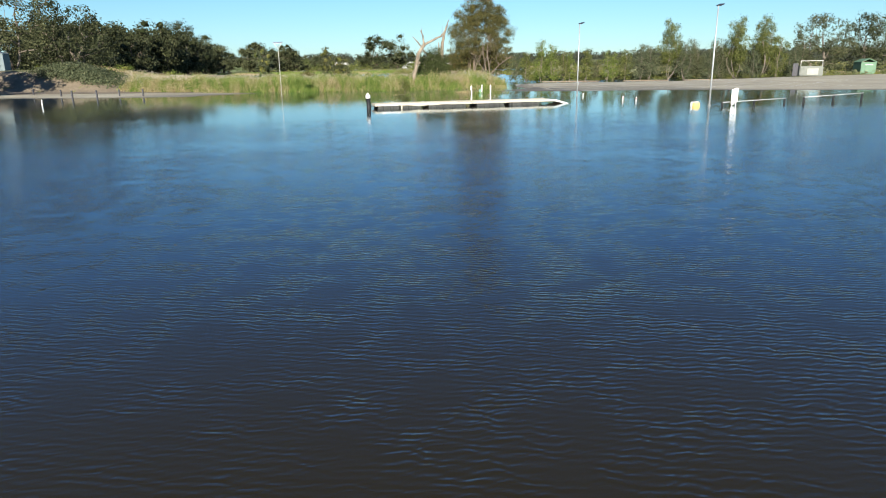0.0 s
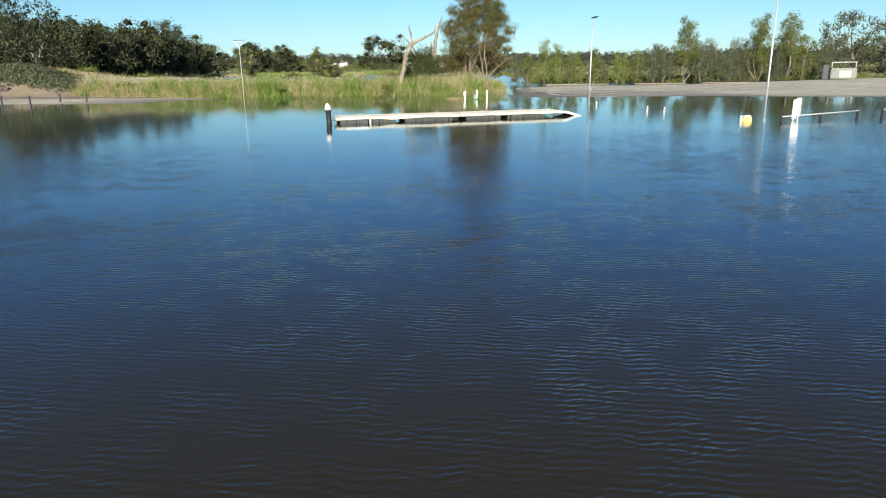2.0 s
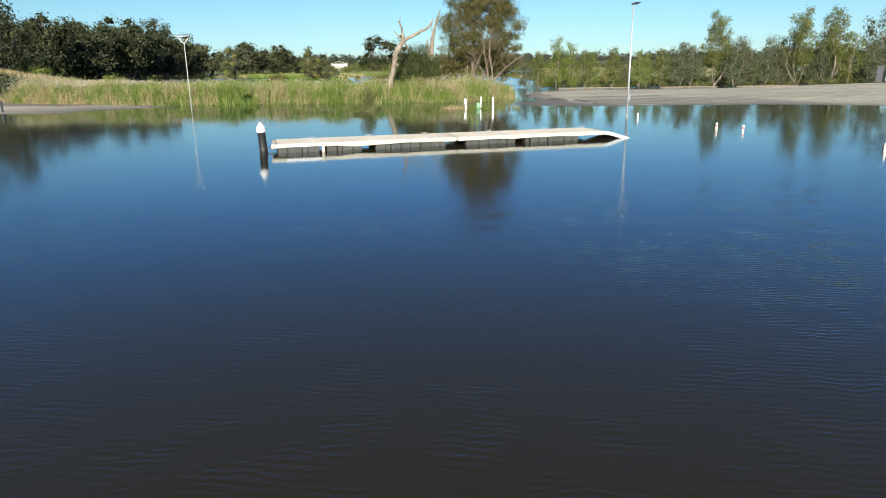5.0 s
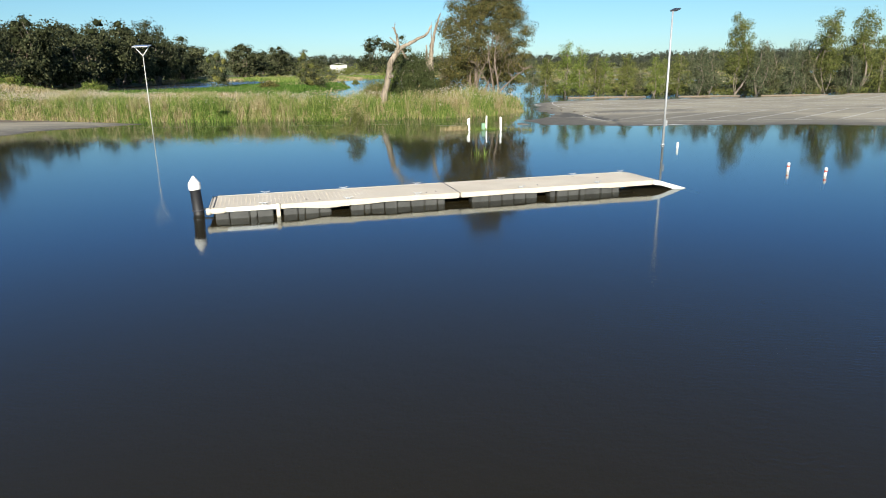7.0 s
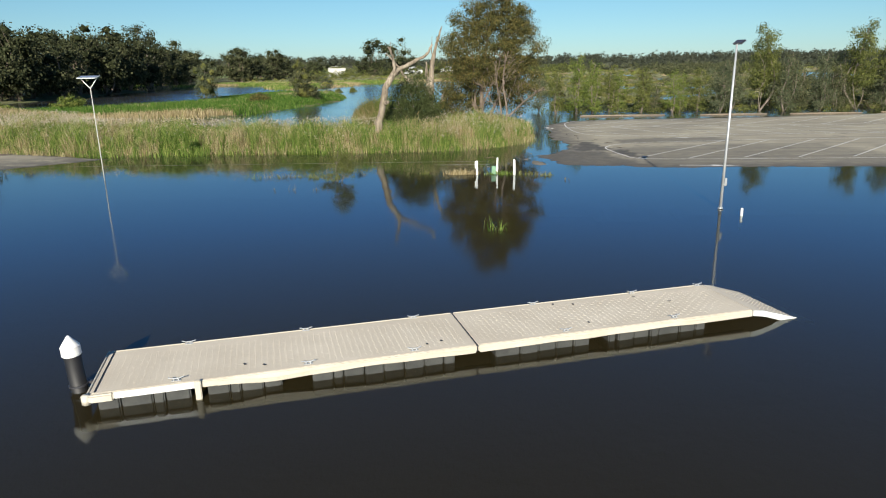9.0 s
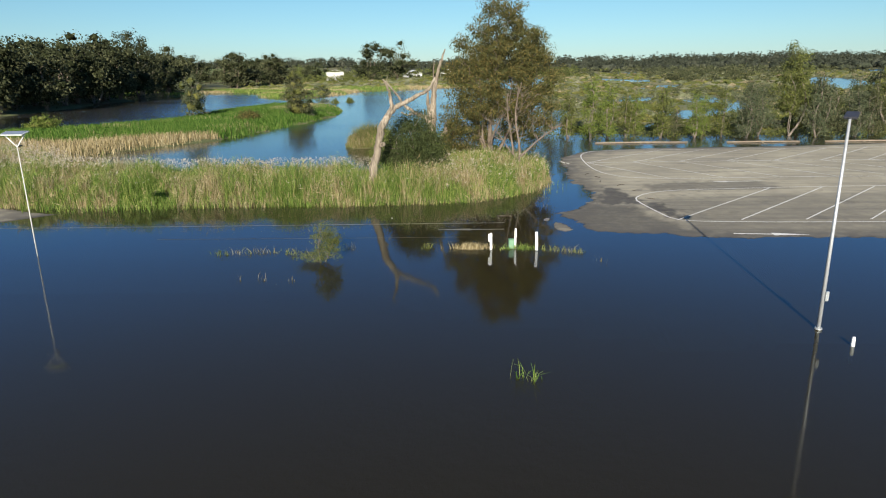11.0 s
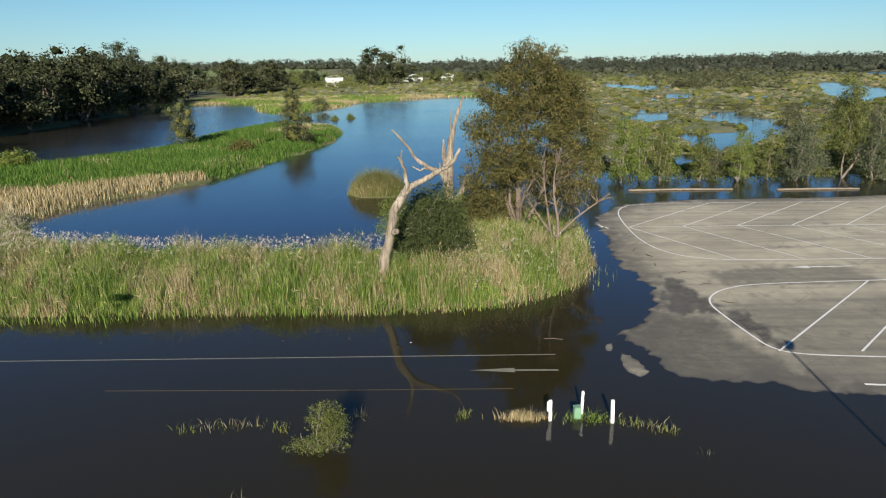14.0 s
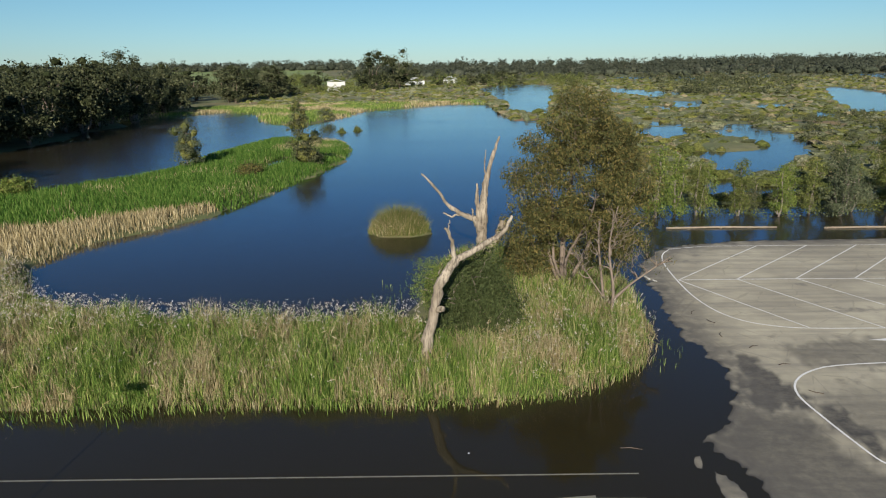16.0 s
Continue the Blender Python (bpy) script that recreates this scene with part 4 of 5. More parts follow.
marker_post(2.17, 81.0, 0.84, 0, 0.11, True)
marker_post(3.42, 81.45, 0.96, 1.5, 0.1, False)
marker_post(4.45, 80.85, 0.92, -1.5, 0.13, False)
pit = thing("service_box", "small green plastic service box in water", "service box", pose(3.2, 81.2, 0, 0, 0, 8))
part("body", box(0.26, 0.24, 0.75, (0, 0, 0.06), 0.02), M["green_plastic"], pit)
part("lid", box(0.28, 0.26, 0.05, (0, 0, 0.45), 0.015), M["green_plastic"], pit)


def sign_board():
    top = thing("sign", "white double sign boards on posts standing in water", "sign", pose(21.4, 51.3, 0, 0, 0, 12))
    for x, w, z, h in ((-0.14, 0.3, 0.64, 1.12), (0.14, 0.33, 0.76, 1.06)):
        b = part("board", box(w, 0.03, h, (x, -0.04 + 0.08 * (x > 0), z), 0.01), M["white"], top)
        for k in range(4):
            part("text_bar", box(w * 0.7, 0.004, 0.035, (x, -0.058 + 0.08 * (x > 0), z + 0.3 - 0.16 * k), 0), M["steel"], b, "grey line of writing")
    for x in (-0.14, 0.16):
        part("post", box(0.06, 0.07, 1.7, (x, 0.02, 0.25), 0.008), M["white"], top)


sign_board()

crate = thing("float_tank", "faded yellow plastic tank lying in shallow water", "tank", pose(18.4, 51.1, 0, 3, -4, 6))
part("body", box(0.58, 0.44, 0.48, (0, 0, 0.05), 0.07), M["yellow"], crate)
part("rib", box(0.05, 0.46, 0.5, (-0.14, 0, 0.05), 0.02), M["yellow"], crate)
part("lid", box(0.5, 0.36, 0.06, (0.01, 0, 0.3), 0.025), M["pale"], crate, "faded pale lid")


def barrier(a, b, z0, z1, posts):
    a, b = Vector(a), Vector(b)
    d = b - a
    top = thing("barrier_rail", "low white pipe barrier on black posts in water", "barrier", Matrix.Translation((a.x, a.y, 0)), "boat ramp barriers")
    v, f = tube([(0, 0, z0), (d.x / 2, d.y / 2, (z0 + z1) / 2), (d.x, d.y, z1)], [0.028] * 3, 8)
    mesh_object("rail", v, f, M["pale"], top, smooth=True)
    for k in range(posts):
        t = k / (posts - 1)
        part("post", box(0.13, 0.13, 0.95, (d.x * t, d.y * t + 0.09, z0 + (z1 - z0) * t - 0.43), 0.012), M["black"], top, "black post")


barrier((20.2, 50.4), (26.2, 53.2), 0.29, 0.39, 3)
barrier((27.6, 53.0), (33.6, 55.5), 0.46, 0.61, 3)

# kerb logs in the water behind the car park
for x0, x1, y, bend in ((16.6, 27.4, 127, 0.2), (31.8, 40.2, 126.6, 0.1), (43, 52, 126.4, 0.1), (55, 64, 127.5, 0.1)):
    lg = thing("kerb_log", "pale weathered timber barrier log in water", "log", Matrix.Translation((x0, y, 0.08)), "kerb logs")
    v, f = tube([(0, 0, 0), ((x1 - x0) * 0.5, bend, 0.02), (x1 - x0, 0, 0)], [0.1, 0.1, 0.09], 9)
    mesh_object("beam", v, f, M["timber"], lg, smooth=True)
    for t in (0.1, 0.5, 0.9):
        part("post", rod(0.11, 0.7, ((x1 - x0) * t, 0.1, -0.6), sides=9), M["timber"], lg)

# black fence posts and a white stake along the flooded track
for x, y, h in ((-57, 90, 0.95), (-50, 84.5, 0.95), (-46, 80, 0.95), (-43, 80, 0.95), (-42.5, 84.5, 0.95), (-39, 83.5, 0.95)):
    p = thing("fence_post", "black timber fence post standing in water", "fence post", Matrix.Translation((x, y, 0)), "track fence posts")
    part("post", box(0.16, 0.16, h + 0.5, (0, 0, h / 2 - 0.25), 0.015), M["dark_metal"], p)
stake = thing("stake", "white stake standing in water", "stake", pose(-39.7, 63.7, 0, 0, 3, 0))
part("shaft", rod(0.05, 1.1, (0, 0, -0.5), sides=8), M["white"], stake)


# ---- sheds and houses ----
def shed(name, label, x, y, w, d, h, roof_h, wall, turn, roofmat="roof", openings=1, eave=0.25):
    g0 = float(ground_height(np.array([x]), np.array([y]))[0])
    g1 = float(asphalt_height(np.array([x]), np.array([y]))[0])
    top = thing(name, label, "building", pose(x, y, max(g0, g1) - 0.05, 0, 0, turn))
    part("wall", box(w, d, h, (0, 0, h / 2), 0.02), M[wall], top)
    rb = bmesh.new()
    e = eave
    prof = [(-w / 2 - e, h), (0, h + roof_h), (w / 2 + e, h), (w / 2 + e, h + 0.1), (0, h + roof_h + 0.12), (-w / 2 - e, h + 0.1)]
    for yy in (-d / 2 - e, d / 2 + e):
        for px, pz in prof:
            rb.verts.new((px, yy, pz))
    rb.verts.ensure_lookup_table()
    rb.faces.new([rb.verts[i] for i in range(6)])
    rb.faces.new([rb.verts[i + 6] for i in range(6)][::-1])
    for i in range(6):
        j = (i + 1) % 6
        rb.faces.new((rb.verts[i], rb.verts[i + 6], rb.verts[j + 6], rb.verts[j]))
    bmesh.ops.recalc_face_normals(rb, faces=rb.faces[:])
    part("roof", rb, M[roofmat], top)
    for k in range(openings):
        xx = (k + 0.5) / openings * w - w / 2
        dr = part("door", box(w / openings * 0.45, 0.06, h * 0.75, (xx, -d / 2 - 0.02, h * 0.375), 0.01), M["dark_metal" if openings > 1 else wall], top)
        part("frame", box(w / openings * 0.5, 0.05, 0.08, (xx, -d / 2 - 0.02, h * 0.79), 0.005), M["white"], dr)
    return top


def pump_station():
    top = thing("fish_cleaning_shelter", "pale concrete cabinet under a white pipe frame", "shelter", pose(64.3, 123, 0.6, 0, 0, -6))
    part("cabinet", box(4.0, 1.6, 1.7, (0, 0, 0.85), 0.12), M["grey_wall"], top)
    part("panel", box(1.9, 0.05, 1.1, (0.2, -0.82, 0.75), 0.01), M["panel"], top, "white front panel")
    part("side_screen", box(0.9, 0.06, 2.2, (-2.5, 0, 1.1), 0.01), M["dark_metal"], top, "dark screen wall")
    for x in (-1.55, 2.15):
        part("post", rod(0.045, 2.6, (x, 0.2, 0), sides=10), M["pale"], top)
    part("beam", box(3.9, 0.1, 0.1, (0.3, 0.2, 2.62), 0.01), M["pale"], top)


pump_station()
shed("toilet_block", "small pale blue cabin at the edge of the trees, painted in shade tones", -74, 109.5, 2.2, 2.2, 2.6, 0.3, "shaded_pale_blue", 10, "shaded_pale_blue", eave=0.08)
shed("green_shed", "small green metal shed with gable roof", 84.8, 141, 3.0, 3, 2.4, 0.6, "shed_green", -2, "shed_green", eave=0.02)
shed("farm_shed", "white farm shed among distant trees", -87, 525, 12, 10, 6.4, 1.6, "pale", 10, openings=1)
shed("house", "white house beyond the ponds", -40, 640, 14, 10, 4.0, 3.0, "shed", 25, openings=2)
shed("house", "white house beyond the ponds", -10, 690, 12, 9, 4.0, 3.0, "roof", -20, openings=2)
shed("farm_shed", "long white packing shed in the fields", -330, 760, 34, 14, 5.0, 1.4, "roof", 4, openings=4)
shed("farm_shed", "white packing shed in the fields", -620, 830, 20, 12, 5.0, 1.2, "roof", 8, openings=3)

# ---- dead trees on the spit ----
def dead_tree(label, base, limbs, seed):
    rng = np.random.default_rng(seed)
    top = thing("dead_tree", label, "dead tree", Matrix.Translation(base))
    for k, (pts, r0, r1) in enumerate(limbs):
        p = np.asarray(pts, float)
        # finer points along the limb, slightly gnarled
        t = np.linspace(0, len(p) - 1, 4 * len(p))
        q = np.column_stack([np.interp(t, range(len(p)), p[:, i]) for i in range(3)])
        q[1:-1] += rng.normal(0, 0.03, q[1:-1].shape)
        r = np.linspace(r0, r1, len(q)) * rng.uniform(0.82, 1.16, len(q)) * 0.8
        if k == 0:
            r[:2] *= (1.35, 1.12)
        v, f = tube(q, r, 10)
        mesh_object("trunk" if k == 0 else "limb", v, f, M["dead"], top, smooth=True)
    return top


dead_tree("leaning bleached dead tree trunk on the reed bank", (-5.85, 95.7, 0.1), [
    ([(0, 0, 0), (0.2, 0.1, 1.6), (0.6, 0.2, 3.2), (0.95, 0.3, 4.7), (1.5, 0.4, 5.7), (2.3, 0.6, 6.35), (3.3, 0.9, 6.75), (4.3, 1.3, 7.3), (4.75, 1.6, 8.1)], 0.44, 0.1),
    ([(1.45, 0.35, 5.6), (1.75, 0.2, 6.3), (1.6, 0.0, 7.2), (1.25, -0.1, 7.9)], 0.2, 0.07),
    ([(1.6, 0.1, 7.1), (1.45, 0.0, 7.8), (1.5, -0.1, 8.3)], 0.07, 0.03),
    ([(0.75, 0.1, 3.5), (1.1, -0.1, 3.6)], 0.22, 0.17),
], 3)
dead_tree("pale forked dead tree standing behind the leaning trunk", (-2.1, 114, 0.4), [
    ([(0, 0, 0), (0.05, 0, 1.6), (0.1, 0.1, 3.2), (0.2, 0.1, 5.0), (0.3, 0.1, 6.4), (0.6, 0.2, 7.8), (1.05, 0.3, 9.2), (1.4, 0.3, 10.2)], 0.66, 0.07),
    ([(0.05, 0, 2.8), (-0.5, -0.1, 3.8), (-1.6, -0.3, 4.3), (-2.6, -0.4, 5.0), (-3.4, -0.4, 6.2), (-4.6, -0.5, 7.5)], 0.36, 0.08),
    ([(-1.5, -0.3, 4.25), (-2.3, -0.3, 4.1), (-3.0, -0.2, 4.35)], 0.12, 0.06),
    ([(0.0, 0, 3.0), (-0.3, 0.1, 4.6), (-0.35, 0.1, 6.6)], 0.42, 0.08),
    ([(-0.05, 0, 2.4), (-0.55, 0.2, 3.6), (-0.75, 0.3, 4.6)], 0.28, 0.06),
    ([(0.35, 0.1, 6.6), (0.25, 0.1, 8.0), (0.35, 0.1, 9.2)], 0.1, 0.03),
    ([(0.2, 0, 0.2), (0.8, 0.1, 1.4), (1.4, 0.2, 2.4), (1.75, 0.3, 3.6)], 0.5, 0.4),
], 5)

# ---- trees on the spit ----
tree("gum_tree", "tall bushy gum tree with olive and rust leaves on the bank", (3.4, 107.4, 0.5),
     [((0, 0, 0), (0.4, 0, 11.5), 0.24), ((-0.15, 0.1, 0.4), (-2.2, 0.4, 8.5), 0.15), ((0.15, 0.1, 0.3), (3.2, 0.3, 8.5), 0.15), ((0.1, -0.1, 1.2), (1.6, -1.6, 7.5), 0.12), ((0, 0.2, 0.6), (0.3, 2.2, 8), 0.12)],
     [((0.8, 0, 12.4), (2.4, 2.3, 1.8)), ((-0.7, 0.3, 10.4), (2.4, 2.3, 2.0)), ((2.7, -0.2, 10.2), (2.6, 2.4, 2.1)), ((0.9, 0, 9.0), (3.6, 3.2, 2.2)), ((-2.4, 0, 7.6), (2.0, 2.4, 2.2)), ((4.1, 0, 7.6), (2.1, 2.5, 2.4)), ((1.4, -1.8, 6.6), (2.6, 1.8, 2.0)), ((-1.2, -1.2, 5.6), (2.0, 1.6, 1.6)), ((-2.6, 0.2, 4.0), (1.9, 2.2, 1.8)), ((4.0, 0.3, 4.4), (2.0, 2.4, 2.0)), ((0.6, 2.0, 4.0), (3.2, 1.8, 2.6)), ((0.8, 0.4, 5.4), (3.0, 2.4, 1.8)),
      ((-3.0, 0.6, 2.2), (1.7, 1.9, 1.5)), ((-1.2, 1.4, 2.4), (1.8, 1.5, 1.4)), ((2.9, 1.2, 2.4), (1.9, 1.7, 1.5))],
     680, 145, 0.2, "gum", 11, spread=0.38, limb_r=0.06, droop=0.9, slim=0.32, shell=0.42, limbs=0.8, puff=0.6, bark="brown_bark")
tree("bare_tree", "sparse grey-limbed young gum with few leaves", (5.0, 101.6, 0.3),
     [((0, 0, 0), (-0.6, 0, 6.4), 0.12), ((0.25, 0.05, 0), (0.5, 0.2, 7.4), 0.12), ((0.2, 0, 1.4), (3.8, 0.2, 4.3), 0.11), ((-0.1, 0, 1.8), (-2.3, 0.1, 4.8), 0.055)],
     [((0.2, 0, 6.2), (1.9, 1.2, 1.5)), ((-1.6, 0, 4.4), (1.3, 1.0, 1.2)), ((1.4, 0.2, 4.6), (1.8, 0.9, 1.4)), ((3.3, 0.2, 4.0), (0.9, 0.5, 0.6))],
     260, 5, 0.13, "gum", 12, spread=0.3, bark="brown_bark", limb_r=0.05, droop=0.7, limbs=1.0)
tree("willow_bush", "dense dark green bush beside the leaning trunk", (-3.0, 99.3, 0.4),
     [((0, 0, 0), (0, 0, 3.2), 0.12), ((0, 0, 0), (-1.3, 0, 2.8), 0.09), ((0, 0, 0), (1.3, 0.2, 2.8), 0.09)],
     [((0, 0, 3.4), (1.5, 1.5, 1.5)), ((-1.2, 0, 2.7), (1.2, 1.4, 1.3)), ((1.3, -0.2, 2.9), (1.2, 1.4, 1.3)), ((0.3, -0.9, 2.2), (1.2, 1.0, 1.1)), ((-0.9, -1.0, 1.6), (1.2, 1.0, 1.0)), ((1.6, -0.8, 1.5), (1.2, 1.0, 1.0)), ((0, 0, 1.2), (2.6, 1.8, 1.2)), ((0.5, 0.2, 4.6), (1.0, 1.0, 0.9)), ((-0.7, 0.3, 4.2), (0.8, 0.8, 0.7))],
     260, 130, 0.19, "willow", 13, spread=0.42, droop=1.0, slim=0.24, shell=0.5, limbs=0.3, puff=0.2)
tree("willow_bush", "light green shrub behind the dark bush", (-5.2, 103.5, 0.2),
     [((0, 0, 0), (0, 0, 2.9), 0.07), ((0, 0, 0), (1.0, 0.5, 2.6), 0.06)],
     [((0, 0, 1.9), (1.7, 1.6, 1.7)), ((-0.6, 0.2, 3.0), (1.0, 1.0, 0.9)), ((1.6, 2.0, 2.0), (1.8, 1.8, 1.8)), ((2.9, 5.0, 1.7), (2.0, 2.0, 1.7)), ((4.6, 8.0, 1.4), (2.0, 2.0, 1.4))],
     240, 80, 0.14, "gum_fresh", 14, spread=0.34, shell=0.5, limbs=0.2, puff=0.35)
tree("flooded_bush", "yellow-green bush rising from flood water", (-6.0, 79.0, -0.3),
     [((0, 0, 0), (0.05, 0, 2.1), 0.04), ((0, 0, 0), (-0.7, 0, 1.0), 0.03), ((0, 0, 0), (0.5, -0.1, 1.1), 0.03)],
     [((0.0, 0, 1.35), (0.6, 0.5, 0.65)), ((0.2, 0, 1.85), (0.55, 0.45, 0.45)), ((0.65, 0, 1.45), (0.4, 0.4, 0.4)), ((0.4, 0, 0.95), (0.7, 0.55, 0.5)), ((-0.75, -0.1, 0.6), (0.5, 0.4, 0.25)), ((-0.2, -0.1, 0.6), (0.6, 0.5, 0.3))],
     150, 45, 0.075, "gum_mid", 15, spread=0.13, shell=0.4, limb_r=0.012, limbs=0.5)

# ---- row of young trees behind the car park ----
def young_tree(kind, seed, h, w, mat, leaf=0.2, foot=0.12):
    """A slim gum: leaf masses up a crooked stem, thin low down, with gaps that show the limbs."""
    rng = np.random.default_rng(seed)
    blobs = []
    n = int(7 + 2 * w)
    for k in range(n):
        q = (k + rng.uniform(0, 0.7)) / n
        r = w * rng.uniform(0.34, 0.52) * (1.0 - 0.45 * q)
        a, reach = 2.4 * k + rng.uniform(0, 1), w * 0.62 * math.sin(math.pi * min(0.96, 0.22 + 0.7 * q)) * rng.uniform(0.5, 1.1)
        blobs.append(((reach * math.cos(a), reach * math.sin(a), h * (foot + (0.94 - foot) * q)), (r, r, r * rng.uniform(0.8, 1.2))))
    blobs.append(((0, 0, h * 0.55), (w * 0.3, w * 0.3, h * 0.3)))
    stems = [((0, 0, 0), (rng.normal(0, 0.25), rng.normal(0, 0.2), h * 0.88), 0.06 + 0.008 * h), ((0.1, 0, 0), (w * 0.45, 0.1, h * 0.66), 0.06), ((-0.1, 0.1, 0.3), (-w * 0.4, 0.2, h * 0.55), 0.05)]
    return tree("young_tree", kind, (0, 0, 0), stems, blobs, int(60 + 9 * h * w), 24, leaf, mat, seed + 50,
                spread=0.24 + 0.03 * w, limb_r=0.035, droop=0.8, slim=0.4, shell=0.5, limbs=0.25, group="trees behind the car park", puff=0.6)


proto = [young_tree("slim bright green young gum standing in water", 1, 6.5, 1.5, "gum_fresh"),
         young_tree("olive green young gum standing in water", 2, 6.2, 1.7, "gum_mid"),
         young_tree("grey-green wattle standing in water", 3, 6.3, 2.4, "grey_leaf", foot=0.08),
         young_tree("dark green bushy young gum standing in water", 4, 6.8, 2.2, "gum_olive", foot=0.1),
         young_tree("tall gum with rounded crown in the flooded row", 5, 11.4, 2.9, "gum_mid", 0.24, 0.3)]
ROW = [(12.5, 137, 2, 0.9), (14.3, 133, 1, 1.0), (17, 132, 0, 1.25), (19.3, 133, 0, 1.05), (21.6, 133, 1, 0.95), (23.2, 135, 0, 0.85), (25.9, 132.5, 1, 1.0), (28.3, 135, 3, 0.6), (29.9, 132, 0, 0.85), (31.6, 134, 0, 0.8)] + [
       (33.6, 133, 1, 0.95), (36.3, 132, 2, 1.05), (38.6, 134, 2, 1.0), (42.2, 133.5, 4, 1.03), (44.8, 132, 2, 1.1), (47.4, 134, 3, 0.9), (49.6, 132, 2, 0.9), (52.0, 133, 3, 0.95), (55.6, 134, 4, 0.98), (58, 132, 2, 0.85),
       (60.8, 135, 4, 1.0), (63.5, 134, 1, 1.3), (66, 132, 2, 0.9), (69, 136, 3, 1.1), (71, 141, 3, 1.0), (101, 152, 4, 1.2),
       (39.5, 139, 3, 1.0), (45.8, 139, 1, 1.2), (49, 140, 3, 1.15), (53.6, 139, 2, 1.2), (57, 140, 1, 1.3), (62, 140, 3, 1.2), (65, 141, 2, 1.3)]
rng = np.random.default_rng(8)
used = set()
for x, y, k, s in ROW:
    m = pose(x, y, -0.05 if y < 136 else 0.2, 0, 0, rng.uniform(0, 360))
    if k not in used:
        proto[k].matrix_world = m
        proto[k].scale = (s, s, s)
        used.add(k)
    else:
        c = copy_thing(proto[k], m)
        c.scale = (s * 1.08, s * 1.08, s * 1.08)

# ---- western woods ----
def wood_tree(seed, h, w, mat="gum_dark", fine=False):
    """A spreading gum: many rounded leaf masses on forked limbs; in coarse ones shade-coloured lumps darken the gaps.
    """
    rng = np.random.default_rng(seed)
    blobs = []
    for k in range(15 if fine else 11):
        a, z = 2.4 * k + rng.uniform(0, 0.8), rng.uniform(0.34, 0.95)
        reach = w * rng.uniform(0.35, 0.95) * math.sqrt(max(0.05, 1 - ((z - 0.42) / 0.56) ** 2))
        r = w * rng.uniform(0.24, 0.4)
        blobs.append(((reach * math.cos(a), reach * math.sin(a), h * z - 0.3 * r), (r, r, r * 0.75)))
    blobs.append(((0, 0, h * 0.28), (w * 0.7, w * 0.7, h * 0.2)))
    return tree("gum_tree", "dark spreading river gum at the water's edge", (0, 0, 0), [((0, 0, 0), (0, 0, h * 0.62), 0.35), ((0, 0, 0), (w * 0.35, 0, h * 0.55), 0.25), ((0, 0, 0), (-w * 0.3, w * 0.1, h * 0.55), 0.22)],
                blobs, 260 if fine else 150, 28 if fine else 18, 0.36 if fine else 0.5, mat, seed + 90, spread=0.5 if fine else 0.66, limb_r=0.1, shell=0.68, limbs=0.3 if fine else 0.05, slim=0.55, group="western woods", bark="bark" if fine else "brown_bark", puff=0.75, core="" if fine else "thicket_shade")


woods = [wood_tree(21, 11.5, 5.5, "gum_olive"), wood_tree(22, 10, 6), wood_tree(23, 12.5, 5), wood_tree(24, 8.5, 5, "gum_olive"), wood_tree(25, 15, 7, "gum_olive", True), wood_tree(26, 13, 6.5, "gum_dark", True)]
# two gums beyond the fence shade the dirt bank
SPOTS = [(-71, 87, 0, 1.15), (-66, 79, 2, 1.15), (-64, 73, 1, 1.0), (-77, 82, 0, 1.2), (-112, 285, 5, 1.75), (-119, 262, 4, 1.35), (-84, 126, 4, 1.35), (-74, 131, 5, 1.25), (-80, 96, 5, 1.1), (-90, 100, 4, 1.0), (-93, 118, 5, 1.2), (-96, 130, 4, 1.1), (-104, 120, 4, 1.1), (-79, 142, 4, 1.0), (-88, 150, 5, 1.1), (-100, 150, 4, 1.1)]
for k in range(56):
    t = k / 55
    # along the far side of the northern pond, then on past it
    px = np.interp(t, (0, 0.3, 0.55, 0.75, 1), (-101, -103, -105, -112, -104))
    py = np.interp(t, (0, 0.3, 0.55, 0.75, 1), (180, 225, 262, 340, 480))
    r = rng.uniform(0, 1) ** 1.9
    big = rng.uniform(1.3, 1.6) if py < 235 else rng.uniform(1.35, 1.75)
    SPOTS.append((px - 0.5 - 55 * r + rng.normal(0, 3), py + rng.normal(0, 7), int(rng.integers(0, 4)), big))
for k in range(9):
    SPOTS.append((rng.uniform(-165, -104), rng.uniform(310, 500), int(rng.integers(0, 4)), rng.uniform(1.4, 1.8)))
used = set()
for x, y, k, s in SPOTS:
    z = float(ground_height(np.array([x]), np.array([y]))[0])
    m = pose(x, y, max(z, 0) - 0.1, 0, 0, rng.uniform(0, 360))
    c = woods[k] if k not in used else copy_thing(woods[k], m)
    used.add(k)
    c.matrix_world = m
    c.scale = (s, s, s)

for x, y, k, s in ((78, 146, 4, 0.95), (89, 149, 5, 1.0), (99, 152, 4, 0.95)):
    c = copy_thing(woods[k], pose(x, y, 0.15, 0, 0, 70 * k + x))
    c.scale = (s, s, s)
c = np.column_stack([rng.uniform(12, 110, 330), rng.normal(134.5, 1.6, 330), rng.uniform(0.05, 0.6, 330)])
c[:, 1] += np.clip(c[:, 0] - 62, 0, 60) * 0.25
v, f = leaves(c, 0.42, 44, 0.22, rng, 0.2, 0.45)
tagged(mesh_object("waterside_scrub", v, f, M["gum_mid"]), "low green scrub between the trees at the water's edge", "shrubs", kind="stuff")

TUSSOCKS = []
